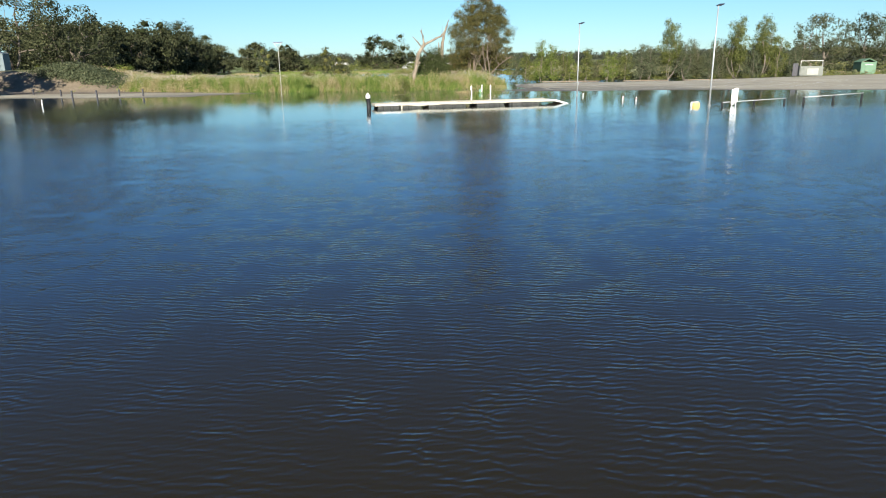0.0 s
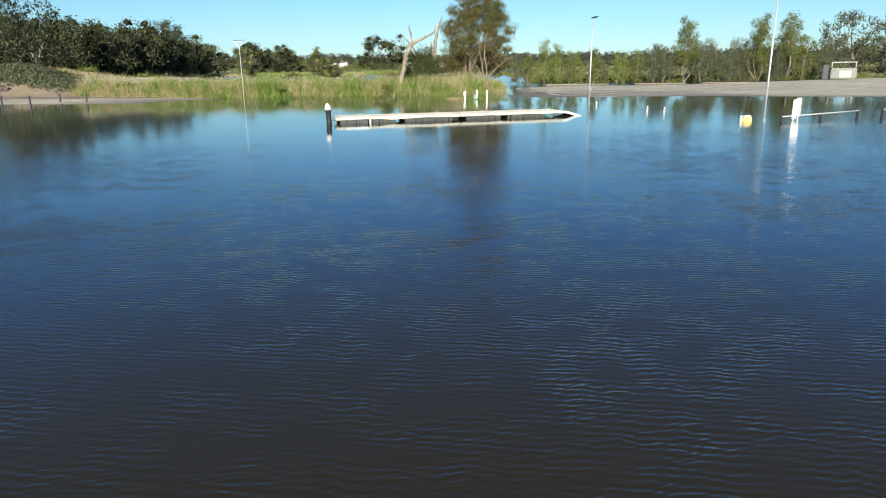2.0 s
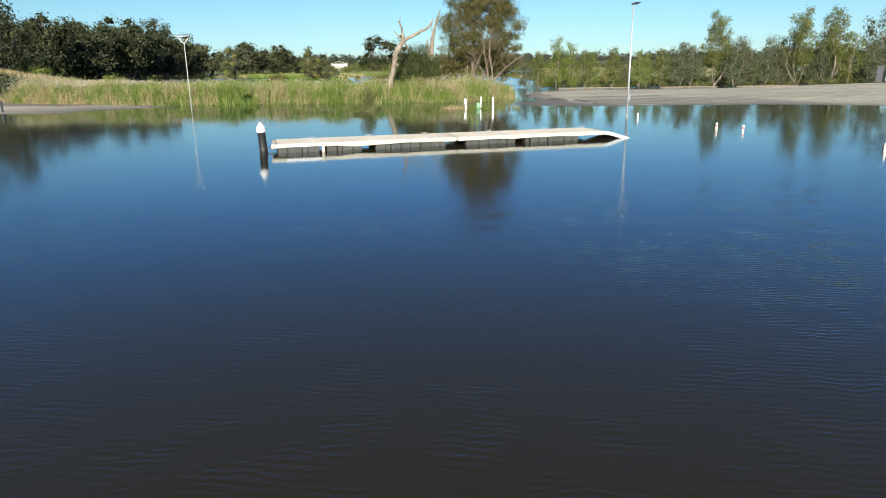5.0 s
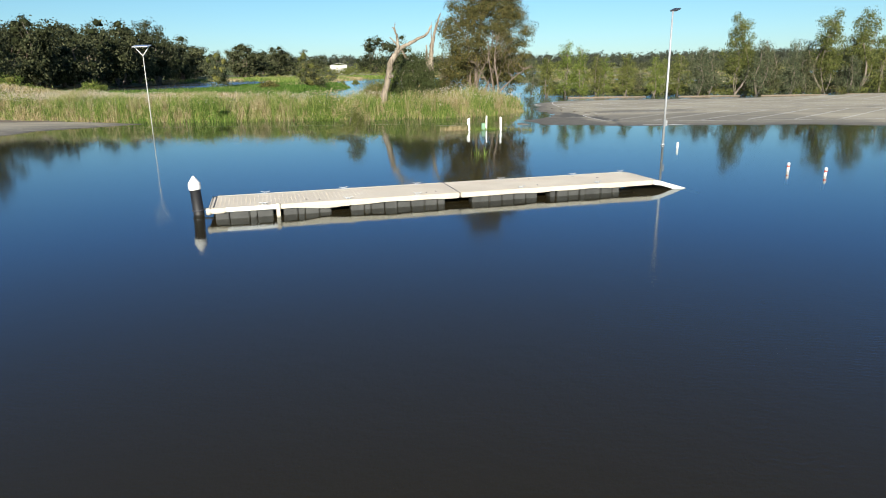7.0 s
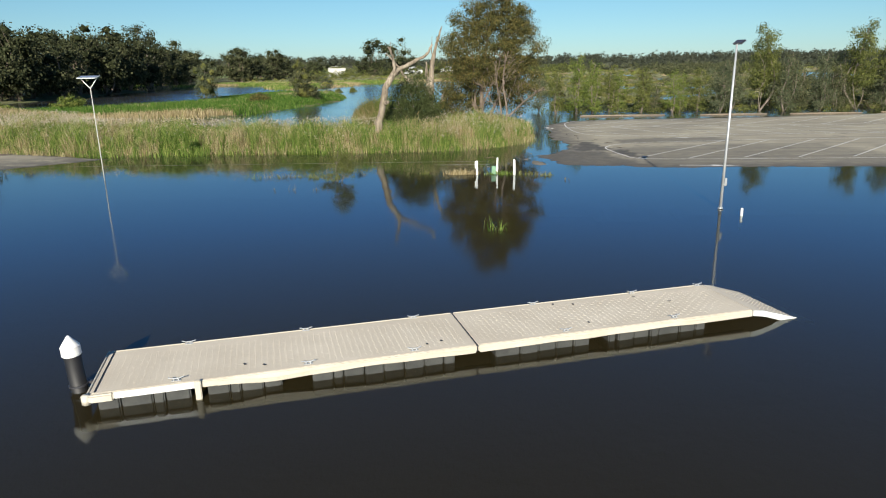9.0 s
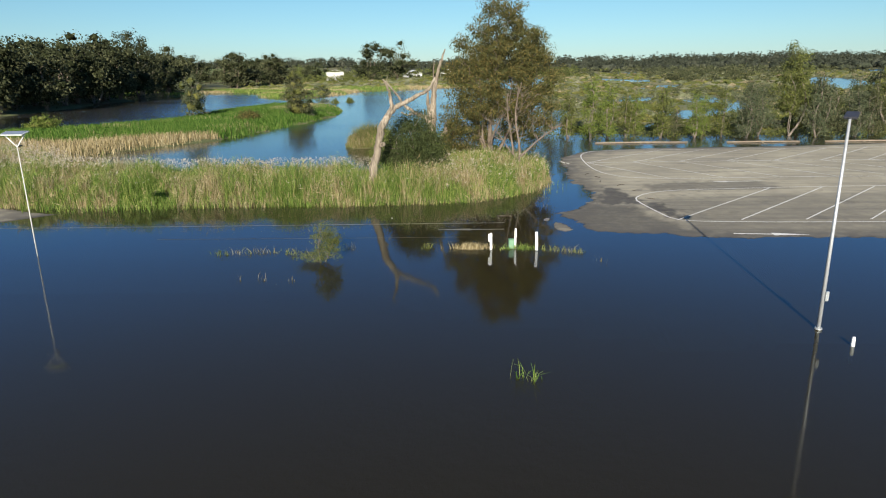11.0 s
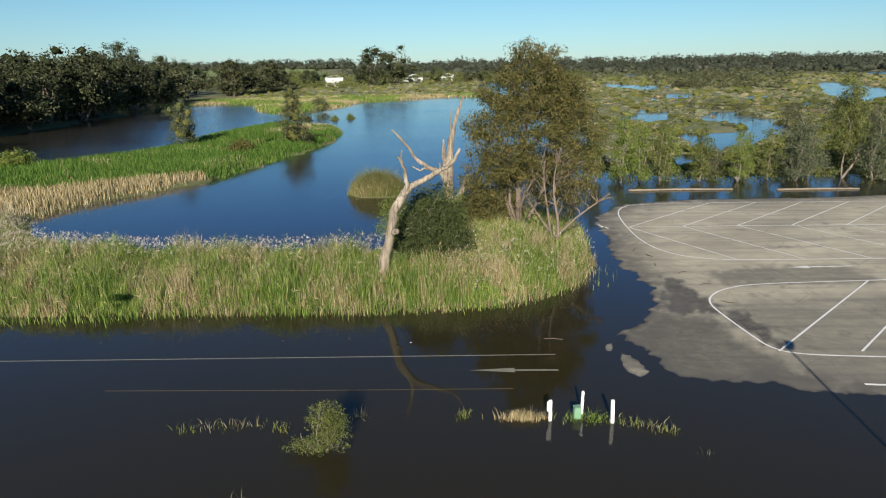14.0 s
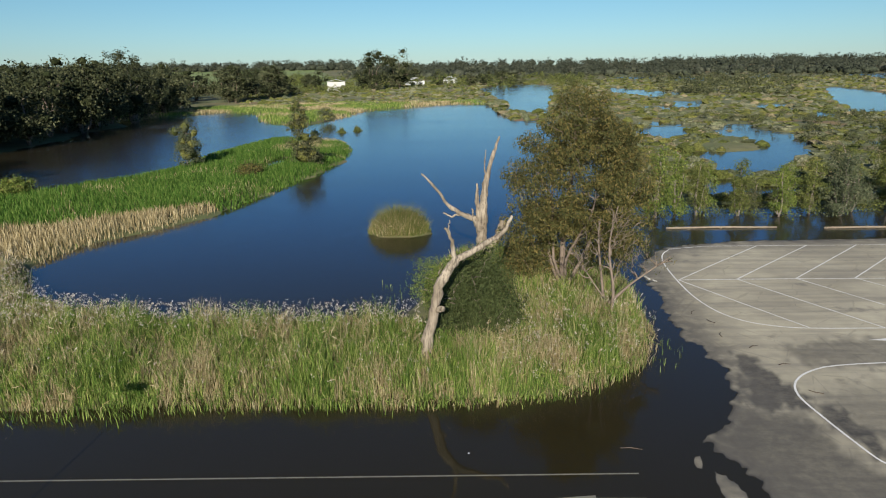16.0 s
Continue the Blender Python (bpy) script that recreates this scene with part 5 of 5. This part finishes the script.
# bushes on the reed island, and trees round the farm
def bush(label, x, y, h, w, mat, seed, leaf=0.26):
    rng = np.random.default_rng(seed)
    blobs = [((0, 0, h * 0.8), (w * 0.5, w * 0.5, h * 0.2)), ((0, 0, h * 0.35), (w * 0.8, w * 0.8, h * 0.33))]
    for k in range(7):
        z = rng.uniform(0.2, 0.75)
        blobs.append(((w * 0.55 * math.cos(2.4 * k), w * 0.55 * math.sin(2.4 * k), h * z), (w * rng.uniform(0.3, 0.5),) * 2 + (h * 0.14,)))
    return tree("island_bush", label, (x, y, 0.2), [((0, 0, 0), (0, 0, h * 0.9), 0.09)], blobs, 150, 28, leaf, mat, seed, spread=0.36, shell=0.6, limbs=0.2, slim=0.45, puff=0.65, core="thicket_olive")


bush("grey-green upright bush on the reed island", -47.5, 168.5, 8.4, 2.7, "grey_leaf", 31, 0.3)
bush("olive bush on the reed island", -28.7, 170, 6.2, 3.2, "gum_olive", 32, 0.3)
bush("olive upright bush at the island's end", -40.5, 215, 9.6, 3.0, "gum_olive", 33, 0.3)
bush("small dark shrub on the reed island", -35, 160, 2.2, 2.2, "gum", 34)
for tx, ty, tw in ((-33.4, 231.5, 1.5), (-30.1, 235.7, 1.3), (-40, 229.5, 1.8)):
    weeds_x, weeds_y = rng.normal(tx, tw * 0.5, 260), rng.normal(ty, tw * 0.5, 260)
    TUSSOCKS.append((weeds_x, weeds_y))
bush("yellow-green bush at the island's near end", -61.5, 146.5, 2.8, 2.6, "gum_fresh", 45)
bush("grey shrub on the far bank", -43, 262, 4.5, 3.2, "grey_leaf", 35)
bush("green shrub on the flooded bank", -62, 127, 4.2, 3.2, "gum_fresh", 36)
for bx, by, bh, bw, bs in ((-60, 119, 3.0, 2.6, 41), (-65, 123, 3.6, 3.0, 42), (-56, 122, 2.6, 2.6, 43), (-70, 119, 3.4, 3.0, 44)):
    bush("green shrub on the flooded bank", bx, by, bh, bw, "gum_fresh", bs)
for bx, by, bh, bw, bs in ((-72, 138, 4.6, 3.6, 47), (-82, 133, 5.0, 3.8, 48)):
    bush("green shrub on the flooded bank", bx, by, bh, bw, "gum_fresh", bs)
bush("green shrub on the flooded bank", -56, 108, 3.4, 2.8, "gum_fresh", 37)
for x, y, k, s in ((-64, 560, 2, 2.45), (-47, 570, 0, 2.6), (-105, 545, 1, 1.4), (-112, 560, 3, 1.5), (-72, 560, 1, 1.5), (-62, 540, 3, 1.0), (-20, 620, 1, 1.2), (8, 600, 0, 1.1), (20, 620, 1, 1.2), (32, 610, 2, 1.2), (44, 640, 1, 1.2), (-130, 520, 0, 1.3), (-145, 500, 1, 1.3), (-160, 480, 0, 1.2), (-150, 540, 2, 1.4), (-232, 500, 2, 1.5), (-215, 520, 0, 1.5)):
    z = float(ground_height(np.array([x]), np.array([y]))[0])
    c = copy_thing(woods[k], pose(x, y, z - 0.2, 0, 0, rng.uniform(0, 360)))
    c.scale = (s, s, s)

# ---- reeds and grass ----
def blades(x, y, z, h, width, rng, lean=0.25):
    """Bent, tapered blades, three points high."""
    n = len(x)
    a = rng.uniform(0, 2 * np.pi, n)
    s = np.stack([np.cos(a), np.sin(a), np.zeros(n)], 1) * (width * rng.uniform(0.6, 1.3, n))[:, None] / 2
    b = rng.uniform(0, 2 * np.pi, n)
    L = rng.uniform(0.1, 1.0, n) * lean * h
    d = np.stack([np.cos(b) * L, np.sin(b) * L, np.zeros(n)], 1)
    p = np.stack([x, y, z], 1)
    up = np.stack([np.zeros(n), np.zeros(n), h], 1)
    v = np.stack([p - s, p + s, p + d * 0.3 + up * 0.6 + s * 0.8, p + d * 0.3 + up * 0.6 - s * 0.8, p + d + up * 0.97], 1).reshape(-1, 3)
    i = np.arange(n)[:, None] * 5
    return v, [tuple(q) for q in (i + (0, 1, 2, 3)).tolist()] + [tuple(q) for q in (i + (3, 2, 4)).tolist()]


def scatter(poly, per_m2, rng, edge=0.0, ragged=0.5):
    """Random places in a polygon."""
    p = np.asarray(poly)
    lo, hi = p.min(0), p.max(0)
    n = int((hi - lo).prod() * per_m2)
    x, y = rng.uniform(lo[0], hi[0], n), rng.uniform(lo[1], hi[1], n)
    d = inside(poly, x, y)
    k = d > edge + rng.uniform(-ragged, ragged, n)
    return x[k], y[k], d[k]


FRONT = [(-49, 98.4), (-42, 95.8), (-30, 92.4), (-25, 91.7), (-18, 92.2), (-4.3, 92.4), (1.3, 93.4), (4.5, 95.4), (5.9, 97.2), (7.6, 101), (8.0, 103), (3.5, 103.6), (0, 103), (-2, 97.8), (-4.6, 98), (-7, 101.8), (-14, 101.8), (-22, 102.4), (-31, 104.3), (-36, 108.4), (-39, 113.2), (-45, 116), (-52, 108)]
ISLAND = [(-39.5, 117), (-39, 121.6), (-37.5, 124.6), (-34, 130), (-33, 133), (-30, 139.7), (-27.8, 151.5), (-25.7, 163.4), (-23.9, 179), (-25, 195), (-29, 209), (-36, 212), (-46, 214), (-49, 204), (-50.7, 189), (-50.3, 176), (-51, 168), (-55, 159), (-59, 151), (-64, 146.6), (-80, 138), (-80, 122), (-58, 112.5), (-45, 116.5)]
rng = np.random.default_rng(77)


def reed_object(name, label, x, y, h, width, mat, lean=0.25, rng=rng):
    z = np.maximum(ground_height(x, y), -0.12) - 0.03
    v, f = blades(x, y, z, h, width, rng, lean)
    return tagged(mesh_object(name, v, f, M[mat]), label, "reeds", kind="stuff")


x, y, d = scatter(FRONT, 185, rng, -0.25, 0.6)
dry = waves(x, y, 7, 31) * 0.8 + 0.8 * waves(x, y, 1.6, 32) + rng.normal(0, 0.5, len(x)) + 0.35 * np.clip((-30 - x) / 8, 0, 1.5) + 0.3 * (d < 0.5) + 0.4 * np.clip((x + 4) / 5, 0, 1)
h = (1.35 + 0.3 * waves(x, y, 4, 33) + 0.22 * waves(x, y, 1.3, 34)) * rng.uniform(0.5, 1.3, len(x)) * np.clip(0.45 + d * 0.5, 0.45, 1)
k = dry < 0.42
reed_object("green_reeds", "tall green reeds along the flooded bank", x[k], y[k], h[k], 0.031, "reed", 0.42)
k = ~k
reed_object("dry_reeds", "straw-coloured dry reeds mixed along the bank", x[k], y[k], h[k] * 1.05, 0.025, "straw", 0.5)
# green sprigs stand out in the water before the bed
n = 700
xs = rng.uniform(-29, 6.5, n)
ys = np.interp(xs, [-30, -25, -18, -4.3, 1.3, 4.5, 7], [92.4, 91.7, 92.2, 92.4, 93.4, 95.4, 98.5]) - np.abs(rng.normal(0, 0.45, n)) - 0.45 * (xs < -17)
reed_object("reed_sprigs", "green reed sprigs standing in the shallows", xs, ys, rng.uniform(0.35, 0.9, n), 0.04, "reed", 0.7)
# loose bent leaves between the stems
for nm, lb, mt, share, off in (("reed_leaves", "loose bent green reed leaves", "reed", 0.16, 0.0), ("dry_reed_leaves", "loose bent straw-coloured reed leaves", "straw", 0.05, 0.05)):
    k = rng.random(len(x)) < share
    zz = np.maximum(ground_height(x[k], y[k]), 0) + h[k] * rng.uniform(0.45, 1.0, k.sum()) + off
    v, f = leaves(np.column_stack([x[k], y[k], zz]), 0.08, 1, 0.38, rng, -0.25, 0.1)
    tagged(mesh_object(nm, v, f, M[mt]), lb, "reeds", kind="stuff")
# feathery plumes rise above the back of the bed
k = (rng.random(len(x)) < np.where((y > 98.2) & (x < -6), 0.06, 0.004) + 0.02 * (x > -2))
xp, yp = x[k], y[k]
zp = ground_height(xp, yp) + rng.uniform(1.2, 1.9, len(xp))
v, f = leaves(np.column_stack([xp, yp, zp]), 0.05, 5, 0.12, rng, -0.8, 0.24)
tagged(mesh_object("reed_plumes", v, f, M["plume"]), "pale feathery reed plumes above the bed", "reeds", kind="stuff")

x, y, d = scatter(ISLAND, 25, rng, 0.3, 0.8)
k = inside(PONDS[-1], x, y) < 0
x, y, d = x[k], y[k], d[k]
south = inside([(-45, 112), (-30, 112), (-30, 135), (-33, 139), (-46, 128), (-70, 118), (-70, 108)], x, y)
dry = np.where(south > 0, 1.2, -0.6) + 0.5 * waves(x, y, 14, 41) + rng.normal(0, 0.35, len(x)) + np.where((y > 190) & (x > -36), 0.9, 0)
h = 0.95 * rng.uniform(0.6, 1.25, len(x)) * np.clip(0.5 + d * 0.3, 0.5, 1)
k = dry < 0.2
reed_object("island_reeds", "bright green reeds covering the narrow island", x[k], y[k], h[k], 0.095, "lush_reed", 0.5)
reed_object("island_dry_reeds", "straw-coloured reeds at the pond's edge", x[~k], y[~k], h[~k], 0.07, "straw", 0.4)
x, y, d = scatter(TUFT, 380, rng, 0.0, 0.3)
h = (0.45 + 1.75 * np.sqrt(np.clip(d, 0, 3))) * rng.uniform(0.6, 1.1, len(x))
k = rng.random(len(x)) < np.where((d < 0.8) & (x < -9), 0.4, 0.12)
reed_object("tuft_reeds", "rounded tussock of olive reeds standing in the pond", x[~k], y[~k], h[~k], 0.032, "olive_reed", 0.8)
reed_object("tuft_dry_reeds", "straw-coloured reeds on the rim of the tussock", x[k], y[k], h[k], 0.035, "straw", 0.7)
x, y, d = scatter([(8, 103), (8.6, 110), (6.5, 116), (2, 119), (-4, 118.5), (-6, 113), (-6.5, 106), (-2, 98), (0, 102.5), (3.5, 103)], 70, rng, 0.2, 0.4)
k = rng.random(len(x)) < 0.55
reed_object("spit_grass", "long green grass under the trees on the spit", x[k], y[k], rng.uniform(0.5, 1.3, k.sum()), 0.045, "reed", 0.6)
reed_object("spit_dry_grass", "long pale dry grass under the trees on the spit", x[~k], y[~k], rng.uniform(0.5, 1.3, (~k).sum()), 0.03, "straw", 0.7)
x, y, d = scatter([(-130, 262), (-118, 282), (-106, 298), (-92, 317), (-76, 305), (-64, 269), (-50, 253), (-43, 281), (-40, 313), (-29, 331), (-6, 355), (8, 352), (5, 372), (-60, 372), (-140, 330)], 4.2, rng, 0.0, 2)
dry = waves(x, y, 30, 51) + rng.normal(0, 0.3, len(x))
k = dry < 0.15
reed_object("far_reeds", "green reeds on the far bank", x[k], y[k], rng.uniform(0.5, 1.2, k.sum()), 0.24, "reed")
reed_object("far_dry_reeds", "straw-coloured reeds on the far bank", x[~k], y[~k], rng.uniform(0.5, 1.1, (~k).sum()), 0.22, "straw")

for tx, ty in TUSSOCKS:
    v, f = blades(tx, ty, np.full(len(tx), -0.1), 1.9 * np.exp(-((tx - tx.mean()) ** 2 + (ty - ty.mean()) ** 2) / 1.2) * rng.uniform(0.5, 1.1, len(tx)), 0.09, rng, 0.5)
    tagged(mesh_object("pond_tussock", v, f, M["gum_mid"]), "olive tussock standing in the open pond", "reeds", kind="stuff")

# flooded weeds along the submerged verge
def weeds(name, label, cx, cy, rx, ry, n, h, mat, lean=0.9):
    x, y = rng.normal(cx, rx, n), rng.normal(cy, ry, n)
    v, f = blades(x, y, np.full(n, -0.1), h * rng.uniform(0.5, 1.2, n), 0.03, rng, lean)
    tagged(mesh_object(name, v, f, M[mat]), label, "weeds", kind="stuff")


weeds("flooded_grass", "straw-coloured grass tuft poking out of water", 1.2, 81.1, 0.45, 0.12, 420, 0.42, "straw")
weeds("flooded_grass", "straw-coloured grass tuft poking out of water", 3.6, 81.1, 0.5, 0.2, 260, 0.3, "reed")
for cx, cy, rx, n, mat in ((-11.3, 80.3, 0.2, 30, "gum_fresh"), (-10.7, 80.5, 0.25, 16, "dry_weed"), (-10.0, 80.5, 0.3, 18, "olive_reed"), (-9.3, 80.6, 0.25, 34, "dry_weed"), (-8.6, 80.7, 0.3, 14, "olive_reed"), (-7.8, 80.4, 0.2, 40, "olive_reed"), (-5.0, 81.3, 0.2, 30, "dry_weed"), (-1.1, 81.3, 0.2, 50, "olive_reed"), (5.2, 80.7, 0.4, 60, "olive_reed"), (5.8, 80.5, 0.4, 40, "dry_weed"), (6.4, 80.2, 0.25, 40, "olive_reed"), (7.3, 78.7, 0.15, 9, "dry_weed"), (-9.1, 76.2, 0.08, 4, "dry_weed"), (-8.0, 76.2, 0.12, 7, "dry_weed"), (-6.7, 76.2, 0.08, 5, "dry_weed")):
    weeds("flooded_weed", "thin weed stems poking out of flood water", cx, cy, rx, 0.16, n, 0.38, mat)
weeds("flooded_weed", "single green sedge clump in open water", 2.6, 66.8, 0.2, 0.12, 24, 0.6, "reed", 1.5)

# ---- low shrubs of the floodplain, and far woods ----
n = 25000
r = rng.random(n)
yy = 140 + 620 * r ** 1.7
xx = rng.uniform(-0.35, 0.95, n) * (yy - 40) + 12
keep = ((xx > 10) | (yy > 345)) & (ground_height(xx, yy) > 0.05) & (waves(xx, yy, 40, 61) + 0.5 * waves(xx, yy, 15, 62) > -0.75 + 0.4 * rng.normal(0, 1, n))
xx, yy = xx[keep], yy[keep]
sz = rng.uniform(0.3, 1.05, len(xx)) * (0.75 + yy / 380)
kind = rng.random(len(xx))
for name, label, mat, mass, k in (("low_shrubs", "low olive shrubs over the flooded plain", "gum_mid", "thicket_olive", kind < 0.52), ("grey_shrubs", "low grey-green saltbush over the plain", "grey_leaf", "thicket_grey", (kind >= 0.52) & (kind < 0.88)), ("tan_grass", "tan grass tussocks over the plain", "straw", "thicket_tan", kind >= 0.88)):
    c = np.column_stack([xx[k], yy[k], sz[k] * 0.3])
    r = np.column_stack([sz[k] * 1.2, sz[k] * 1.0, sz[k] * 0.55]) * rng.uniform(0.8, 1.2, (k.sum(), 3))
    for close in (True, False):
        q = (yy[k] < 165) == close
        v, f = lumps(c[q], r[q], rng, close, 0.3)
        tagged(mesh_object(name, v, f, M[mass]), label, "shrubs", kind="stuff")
    q = yy[k] < 330
    v, f = leaves(c[q] + (0, 0, 0.25), sz[k][q] * 0.75, 14, 0.32, rng, -0.3, 0.5, 0.6)
    v[:, 2] = np.maximum(v[:, 2], 0.02)
    tagged(mesh_object(name.replace("shrubs", "shrub_leaves"), v, f, M[mat]), label, "shrubs", kind="stuff")


def far_wood(name, label, x0, x1, y0, y1, n, h, mat, mass=""):
    x, y = rng.uniform(x0, x1, n), rng.uniform(y0, y1, n)
    z = ground_height(x, y)
    hh = h * rng.uniform(0.55, 1.1, n) * np.where(rng.random(n) < 0.06, 1.35, 1)
    k = 4 if mass else 5
    c = np.repeat(np.column_stack([x, y, z]), k, 0)
    c[:, 2] += np.repeat(hh, k) * rng.uniform(0.3 if mass else 0.08, 0.95 if mass else 0.85, k * n)
    c[:, :2] += rng.normal(0, h * 0.26, (k * n, 2))
    v, f = leaves(c, h * 0.13, 12 if mass else 20, h * (0.14 if mass else 0.1 if h > 9 else 0.11), rng, 0.0, 0.8, 0.6)
    v[:, 2] = np.maximum(v[:, 2], 0.05)
    tagged(mesh_object(name, v, f, M[mat]), label, "woods", kind="stuff")
    if mass:
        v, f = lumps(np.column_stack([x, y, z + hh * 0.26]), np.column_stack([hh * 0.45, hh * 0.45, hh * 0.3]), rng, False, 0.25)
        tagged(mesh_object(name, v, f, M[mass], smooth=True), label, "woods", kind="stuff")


far_wood("far_woods", "dark line of distant woods beyond the plain", -160, 1150, 900, 1430, 1250, 15, "haze_leaf", "thicket_haze")
far_wood("far_woods", "dark belt of distant woods beyond fields", -1450, 20, 1400, 1680, 620, 18, "haze_leaf", "thicket_haze")
far_wood("plain_trees", "dark trees standing among the flooded ponds", 150, 240, 500, 640, 55, 9, "gum_olive")
far_wood("plain_trees", "dark trees standing among the flooded ponds", 20, 420, 560, 880, 110, 8, "gum_olive")
far_wood("plain_trees", "scattered dark trees on the flooded plain", 108, 162, 385, 470, 45, 7, "gum_olive")
far_wood("plain_trees", "scattered dark trees on the flooded plain", 60, 600, 600, 1300, 110, 6.5, "haze_leaf")
far_wood("farm_trees", "trees round the distant farm", -180, 120, 560, 760, 190, 10, "gum_mid")
far_wood("farm_trees", "scrub in front of the farm shed", -125, -62, 495, 515, 50, 5.5, "gum_mid")
far_wood("plain_trees", "grey thickets beside the flooded plain", 66, 125, 150, 260, 210, 2.7, "gum_olive")
# saltbush mound by the track
c = np.column_stack([rng.normal(-57, 4.3, 900), rng.normal(103.8, 2.4, 900), np.zeros(900)])
c = c[c[:, 1] > 101.2 - 0.25 * (c[:, 0] + 57)]
c[:, 2] = ground_height(c[:, 0], c[:, 1]) + 0.3
v, f = leaves(c, 0.5, 26, 0.26, rng, 0.0, 0.6, 0.7)
tagged(mesh_object("saltbush", v, f, M["grey_leaf"]), "grey-green saltbush over an earth mound", "shrubs", kind="stuff")
# small drift: a scrap of foam, a floating stick, a broken kerb piece, sprouting reeds in the pond
scrap = mesh_object("foam_scrap", [(0, 0, 0), (0.14, 0.02, 0), (0.16, 0.1, 0), (0.05, 0.12, 0), (0.03, 0.03, 0.05), (0.12, 0.05, 0.06), (0.11, 0.09, 0.05), (0.05, 0.09, 0.05)],
                    [(3, 2, 1, 0), (4, 5, 6, 7), (0, 1, 5, 4), (1, 2, 6, 5), (2, 3, 7, 6), (3, 0, 4, 7)], M["white"])
scrap.location = (-3.6, 88.2, -0.01)
scrap.scale = (0.6, 0.6, 0.6)
tagged(scrap, "white scrap of foam floating on the water", "litter")
for x0, y0, dx, dy in ((2.9, 88.6, 0.9, -0.12),):
    v, f = tube([(0, 0, 0), (dx * 0.5, dy * 0.5 + 0.06, 0.015), (dx, dy, 0)], [0.012, 0.014, 0.008], 6)
    st = mesh_object("floating_stick", v, f, M["brown_bark"], smooth=True)
    st.location = (x0, y0, 0.01)
    tagged(st, "thin pale stick floating on the water", "stick")
kp = part("kerb_piece", joined(box(0.12, 0.8, 0.09, (0, 0, 0.01), 0.02), box(0.11, 0.4, 0.08, (0.22, -0.75, 0.0), 0.02, pose(0, 0, 0, 0, 4, 14))), M["pale"])
kp.matrix_world = pose(10.45, 111.6, 0.02, 0, 0, 12)
tagged(kp, "broken pale concrete kerb pieces at the car park edge", "kerb")
for x0, y0 in ((-8.4, 107.2), (-7.6, 109.4), (-9.2, 109.9), (-7.2, 111.5), (-10.4, 106.0), (8.0, 99.4), (8.1, 98.4), (7.2, 96.8)):
    weeds("pond_sprouts", "thin green reed sprouts standing in the pond", x0, y0, 0.4, 0.4, 9, 0.6, "reed", 0.3)
for x0, y0, a in ((12.6, 98.6, 30), (11.7, 100.2, 80), (12.1, 102.4, 120), (13.2, 96.4, 10), (11.2, 104.0, 60), (13.9, 93.2, 150)):
    v, f = tube([(0, 0, 0), (0.35, 0.08, 0.02), (0.7, -0.03, 0.01)], [0.018, 0.02, 0.01], 5)
    st = mesh_object("twig", v, f, M["dark_wood"], smooth=True)
    st.matrix_world = pose(x0, y0, float(asphalt_height(np.array([x0]), np.array([y0]))[0]) + 0.015, 0, 0, a)
    tagged(st, "dark twig washed up on the asphalt", "twig", "washed-up twigs")
